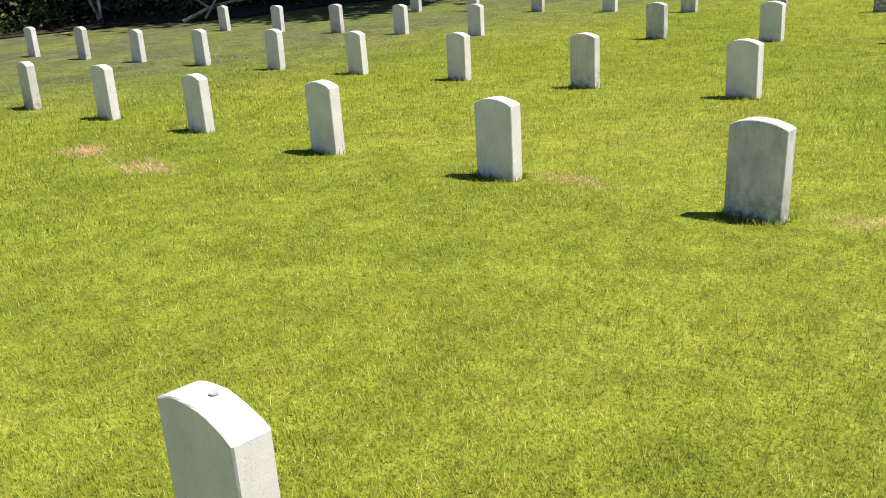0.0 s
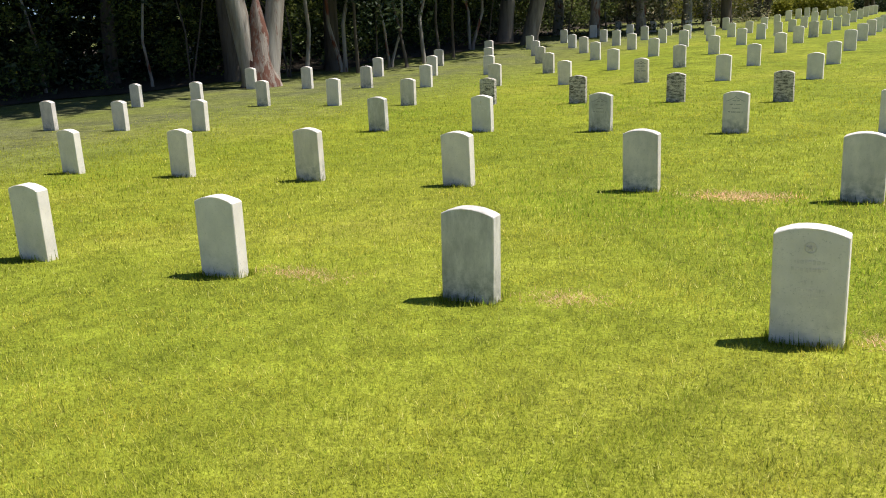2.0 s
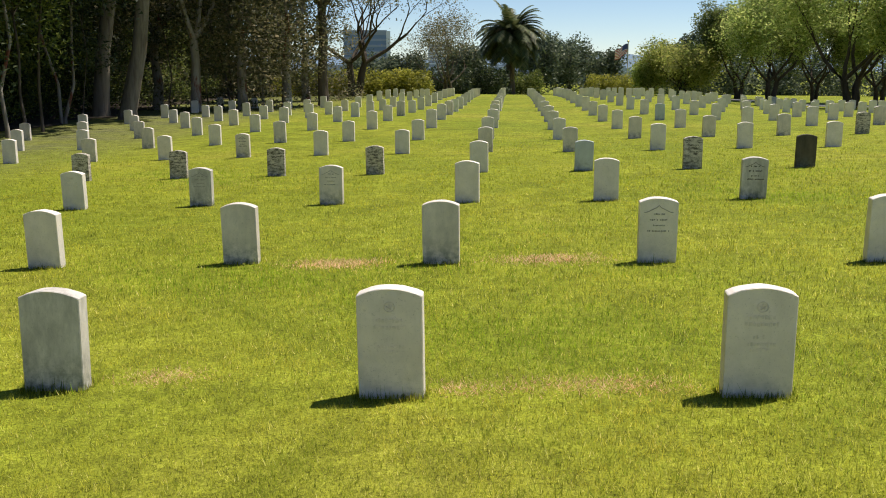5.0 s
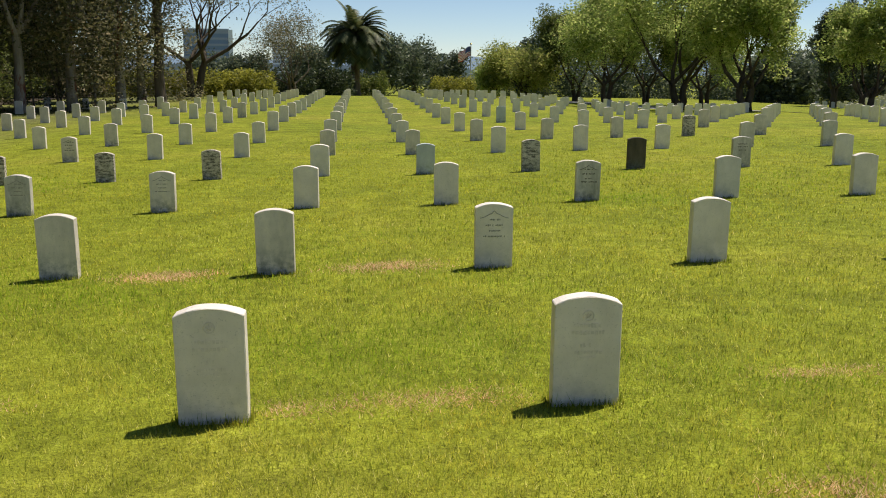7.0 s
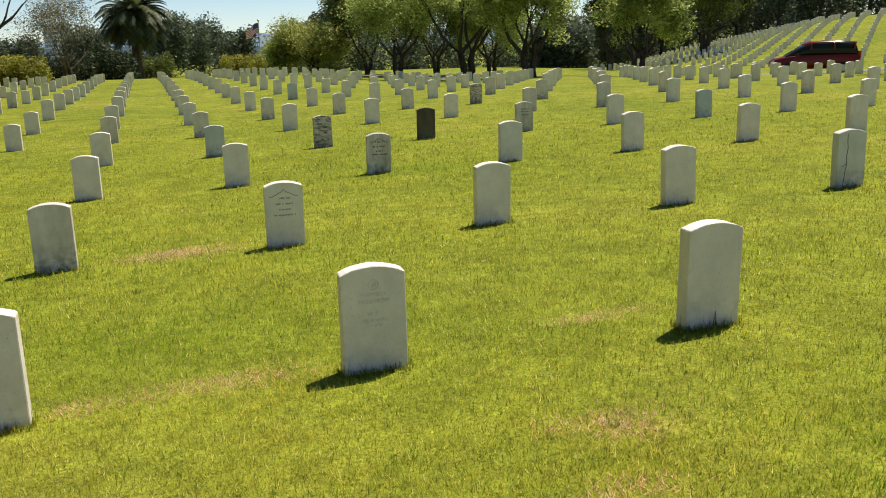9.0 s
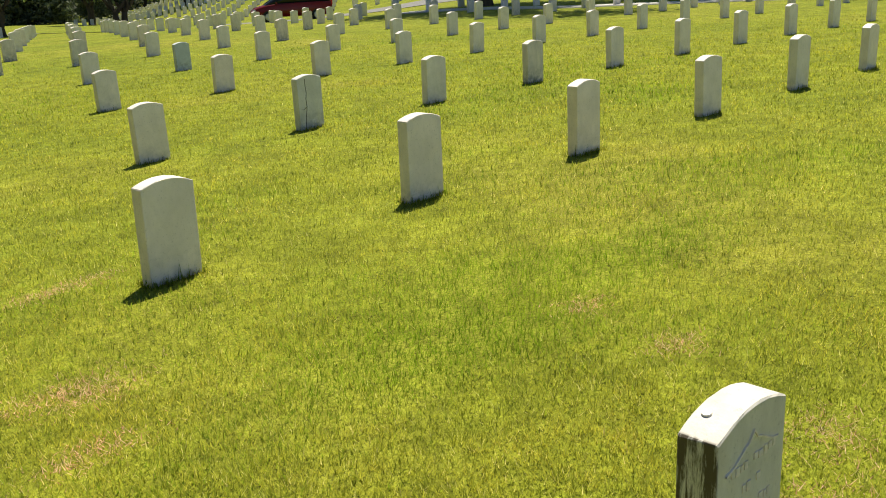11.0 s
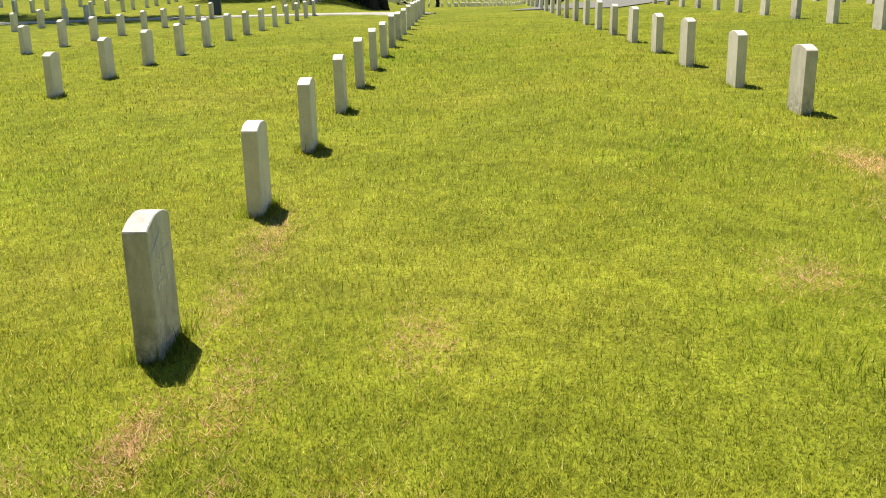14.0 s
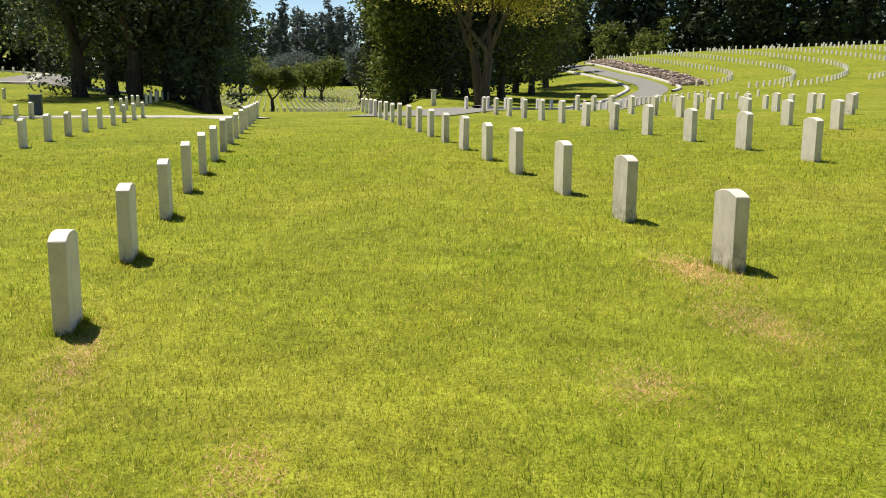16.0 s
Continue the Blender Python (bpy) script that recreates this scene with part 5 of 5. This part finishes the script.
office("office_block", -10.9, 620, 27, 30, 15, 3.7, 1.75, OFFICE_GLASS, OFFICE_DARK, "hazy blue glass office block beyond the trees")
office("office_tower", -6.4, 900, 17, 17, 16, 3.6, 1.15, OFFICE_DARK, OFFICE_WHITE, "hazy white banded office tower in the distance", 20, False)


def far_city():
    r = random.Random(3)
    bm = bmesh.new()
    for k in range(70):
        az, d = r.uniform(-13, 5), r.uniform(900, 1500)
        x, y = at(az, d)
        w, h = r.uniform(18, 50), r.uniform(6, 20)
        box(bm, x, y, -24 + h / 2, w, w * 0.7, h + 8)
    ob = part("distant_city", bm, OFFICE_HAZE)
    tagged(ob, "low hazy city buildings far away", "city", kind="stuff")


# pale blue-grey carries the distance haze in the buildings' own colour
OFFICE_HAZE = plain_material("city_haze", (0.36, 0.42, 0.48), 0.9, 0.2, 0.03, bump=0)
far_city()


def far_ridge():
    """Blue-grey hills on the horizon; their material glows to paint in the hazy air's light."""
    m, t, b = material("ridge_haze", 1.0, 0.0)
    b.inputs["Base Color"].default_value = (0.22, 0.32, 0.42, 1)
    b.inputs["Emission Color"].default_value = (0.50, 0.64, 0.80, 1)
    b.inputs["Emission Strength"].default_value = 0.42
    vs, fs = [], []
    azs = np.arange(-60, 61, 0.5)
    for k, az in enumerate(azs):
        x, y = at(az, 2600)
        h = 1.7 + 2600 * math.tan(radians(0.36 + 0.14 * math.sin(az * 0.35 + 1) + 0.05 * math.sin(az * 1.7)))
        vs += [(x, y, -160), (x, y, h)]
    fs = [(2 * k, 2 * k + 2, 2 * k + 3, 2 * k + 1) for k in range(len(azs) - 1)]
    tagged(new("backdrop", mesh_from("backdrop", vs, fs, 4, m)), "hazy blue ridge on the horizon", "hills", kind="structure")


far_ridge()

# ---- grass ----
DRY = [  # x, y, reach along x and y
    (4.12, -4.20, 0.22, 0.09), (-6.45, -1.37, 0.30, 0.15), (-7.63, -1.35, 0.25, 0.15), (-1.33, 0.13, 0.20, 0.14), (1.03, 0.00, 0.42, 0.14), (-1.12, 3.55, 0.35, 0.20), (0.82, 3.67, 0.40, 0.20), (0.38, -0.07, 0.16, 0.10), (2.57, -1.23, 0.25, 0.12), (4.51, -2.48, 0.12, 0.10), (4.34, -3.06, 0.12, 0.12), (2.40, -1.85, 0.20, 0.10), (2.65, -1.38, 0.20, 0.10), (4.15, -4.22, 0.30, 0.10), (3.97, -3.83, 0.16, 0.12), (5.42, -4.27, 0.35, 0.10), (3.86, -4.58, 0.10, 0.06), (3.47, -4.01, 0.25, 0.12), (5.43, -7.00, 0.25, 0.20), (6.17, -7.98, 0.45, 0.20), (4.50, -4.50, 0.40, 0.15), (4.90, -5.20, 0.30, 0.15), (3.60, -5.00, 0.20, 0.20), (7.40, -8.20, 0.50, 0.20), (3.20, 0.20, 0.30, 0.10), (-3.20, 0.10, 0.30, 0.12), (6.50, -4.30, 0.50, 0.12),
]


def blade_mesh(name, x, y, tall, wide, lean, mat, seed):
    """Single blades: a narrow triangle each, leaning its own way."""
    g = np.random.default_rng(seed)
    n = len(x)
    b = g.uniform(0, 2 * math.pi, n)
    a = b + math.pi / 2 + g.normal(0, 0.5, n)
    z = height(x, y)
    w = wide / 2
    l = (lean[0] + (lean[1] - lean[0]) * g.random(n)) * tall
    v = np.empty((n, 3, 3))
    v[:, 0] = np.stack([x - w * np.cos(a), y - w * np.sin(a), z - 0.004], 1)
    v[:, 1] = np.stack([x + w * np.cos(a), y + w * np.sin(a), z - 0.004], 1)
    v[:, 2] = np.stack([x + l * np.cos(b), y + l * np.sin(b), z + np.sqrt(np.maximum(tall**2 - l**2, 0.0001))], 1)
    return mesh_from(name, v, np.arange(3 * n), 3, mat)


def dryness(x, y):
    k = np.zeros_like(x)
    for px, py, rx, ry in DRY:
        k = np.maximum(k, np.exp(-(((x - px) / (1.3 * rx)) ** 2 + ((y - py) / (1.3 * ry)) ** 2) * 1.2))
    return k


def lawn_blades():
    g = np.random.default_rng(77)
    n = 1120000
    d = 1.6 * (30 / 1.6) ** g.random(n)
    az = np.radians(g.uniform(-76, 129, n))
    # underfoot and behind: fewer, broader blades
    near, rear = 1.62 * np.sqrt(g.random(80000)), 1.6 * (9 / 1.6) ** g.random(60000)
    turn = np.radians(np.concatenate([g.uniform(-180, 180, len(near)), g.uniform(129, 284, len(rear))]))
    reach, size = np.concatenate([near, rear]), np.concatenate([np.full(len(near), 8.0), np.maximum(8.0, rear * 1.6)])
    return 1.1 + np.append(d * np.sin(az), reach * np.sin(turn)), -4.8 + np.append(d * np.cos(az), reach * np.cos(turn)), np.append(d, size)


def tufts(x, y, scale, seed):
    """Smooth random values between 0 and 1 on a square lattice."""
    g = np.random.default_rng(seed).random((256, 256))
    u, v = x * scale, y * scale
    i, j = np.floor(u).astype(int), np.floor(v).astype(int)
    a, b = u - i, v - j
    a, b = a * a * (3 - 2 * a), b * b * (3 - 2 * b)
    p = lambda m, n: g[m % 256, n % 256]
    return (p(i, j) * (1 - a) + p(i + 1, j) * a) * (1 - b) + (p(i, j + 1) * (1 - a) + p(i + 1, j + 1) * a) * b


def wave(x, y, s, k):
    """Slow irregular patches of lushness, from summed waves."""
    return (np.sin(x * s + 1.7 * np.sin(y * s * 0.7 + k)) + np.sin(y * s * 1.3 + 1.3 * np.sin(x * s * 0.6 - k)) + 0.6 * np.sin((x + y) * s * 2.1 + k)) / 2.6


def build_grass():
    g = np.random.default_rng(78)
    x, y, d = lawn_blades()
    keep = (g.random(len(x)) < np.clip((30.0 - d) / 16.0, 0, 1)) & (g.random(len(x)) > 0.6 * dryness(x, y)) & (g.random(len(x)) < np.clip((x + 15.5) / 6, 0, 1))
    x, y, d = x[keep], y[keep], d[keep]
    lush = wave(x, y, 0.55, 0.4) + 0.5 * wave(x, y, 1.9, 2.0) + 0.9 * np.exp(-(((x - 5.0) / 1.8) ** 2 + ((y + 2.2) / 0.32) ** 2)) + 0.8 * np.exp(-(((x + 1.6) / 1.3) ** 2 + ((y + 1.9 + 0.35 * x) / 0.55) ** 2)) + 0.75 * np.exp(-(((x - 6.5) / 3.6) ** 2 + ((y + 2.0) / 1.3) ** 2))
    clump = 0.6 * tufts(x, y, 9.0, 1) + 0.4 * tufts(x, y, 23.0, 2)
    grow = np.maximum(0.75, d / 6.0)
    tall = (0.022 + 0.008 * np.clip(lush, -1, 1.2) + 0.030 * clump ** 2 + 0.012 * g.random(len(x)) ** 2) * np.clip(grow, 1.0, 1.15)
    wide = (0.003 + 0.0032 * g.random(len(x))) * grow
    pick = (lush + g.normal(0, 0.35, len(x))) > 0.85
    close = ~pick & (g.random(len(x)) < np.clip((15.0 - d) / 8.0, 0, 1))
    for name, m, mat, label in (("near_grass", close, NEAR_BLADE, "mown grass blades with pale tips and dark gaps"), ("lawn_grass", ~pick & ~close, BLADE, "short mown yellow-green grass blades"), ("lush_grass", pick, DEEP_BLADE, "denser deep green grass in patches")):
        ob = new(name, blade_mesh(name, x[m], y[m], tall[m], wide[m], (0.3, 0.96), mat, 3))
        tagged(ob, label, "grass", kind="stuff")
    # dry patches
    px, py = [], []
    for cx, cy, rx, ry in DRY:
        n = int((11000 if cx == DRY[0][0] else 4400) * rx * ry * 4)
        px.append(cx + g.normal(0, 0.68, n) * rx)
        py.append(cy + g.normal(0, 0.68, n) * ry)
    px, py = np.concatenate(px), np.concatenate(py)
    far = np.maximum(1.0, np.hypot(px - 1.1, py + 4.8) / 6.5)
    ob = new("dry_grass", blade_mesh("dry_grass", px, py, (0.02 + 0.03 * g.random(len(px))) * far, 0.005 * far, (0.8, 0.99), STRAW, 4))
    tagged(ob, "dead straw-coloured grass in small patches", "grass", kind="stuff")
    # longer blades left by the mower round the stones
    tx, ty = [], []
    for o in list(scene.objects):
        if o.name.startswith("headstone") and o.parent is None:
            p = o.matrix_world.translation
            dist = math.hypot(p.x - 1.1, p.y + 4.8)
            if dist < 17:
                n = int(420 if dist < 8 else 160)
                s = g.random(n) * 2 * (STONE_W + STONE_T)
                u = np.where(s < STONE_W, s - STONE_W / 2, np.where(s < 2 * STONE_W, s - 1.5 * STONE_W, np.where(s < 2 * STONE_W + STONE_T, STONE_W / 2 + 0.012, -STONE_W / 2 - 0.012)))
                v = np.where(s < STONE_W, -STONE_T / 2 - 0.012, np.where(s < 2 * STONE_W, STONE_T / 2 + 0.012, (s % STONE_T) - STONE_T / 2))
                tx.append(p.x + u + g.normal(0, 0.01, n))
                ty.append(p.y + v + np.abs(g.normal(0, 0.03, n)) * np.sign(v))
    tx, ty = np.concatenate(tx), np.concatenate(ty)
    odd = g.random(len(tx)) < 0.2
    for name, m, tall, mat, label in (("foot_grass", ~odd, 0.03 + 0.025 * g.random(len(tx)), NEAR_BLADE, "dense short grass closing round the stones' feet"), ("long_grass", odd, 0.035 + 0.085 * g.random(len(tx)) ** 2.2, DEEP_BLADE, "longer dark green blades round the stones' feet")):
        ob = new(name, blade_mesh(name, tx[m], ty[m], tall[m], 0.004 + 0.003 * g.random(m.sum()), (0.0, 0.6), mat, 5))
        tagged(ob, label, "grass", kind="stuff")
    # taller weeds here and there
    wx, wy = [], []
    for cx, cy, n in WEEDS:
        wx.append(cx + g.normal(0, 0.10, n))
        wy.append(cy + g.normal(0, 0.10, n))
    wx, wy = np.concatenate(wx), np.concatenate(wy)
    ob = new("tall_weeds", blade_mesh("tall_weeds", wx, wy, 0.04 + 0.05 * g.random(len(wx)), 0.005 + 0.003 * g.random(len(wx)), (0.0, 0.6), DEEP_BLADE, 6))
    tagged(ob, "taller uncut grass blades in the lawn", "grass", kind="stuff")


WEEDS = [(4.36, -6.72, 26), (3.05, 1.36, 22), (7.96, -3.6, 26), (-4.94, -1.12, 6), (5.6, -4.9, 14), (9.6, -4.6, 18), (12.5, -9.3, 40), (8.6, -9.6, 20)]
build_grass()
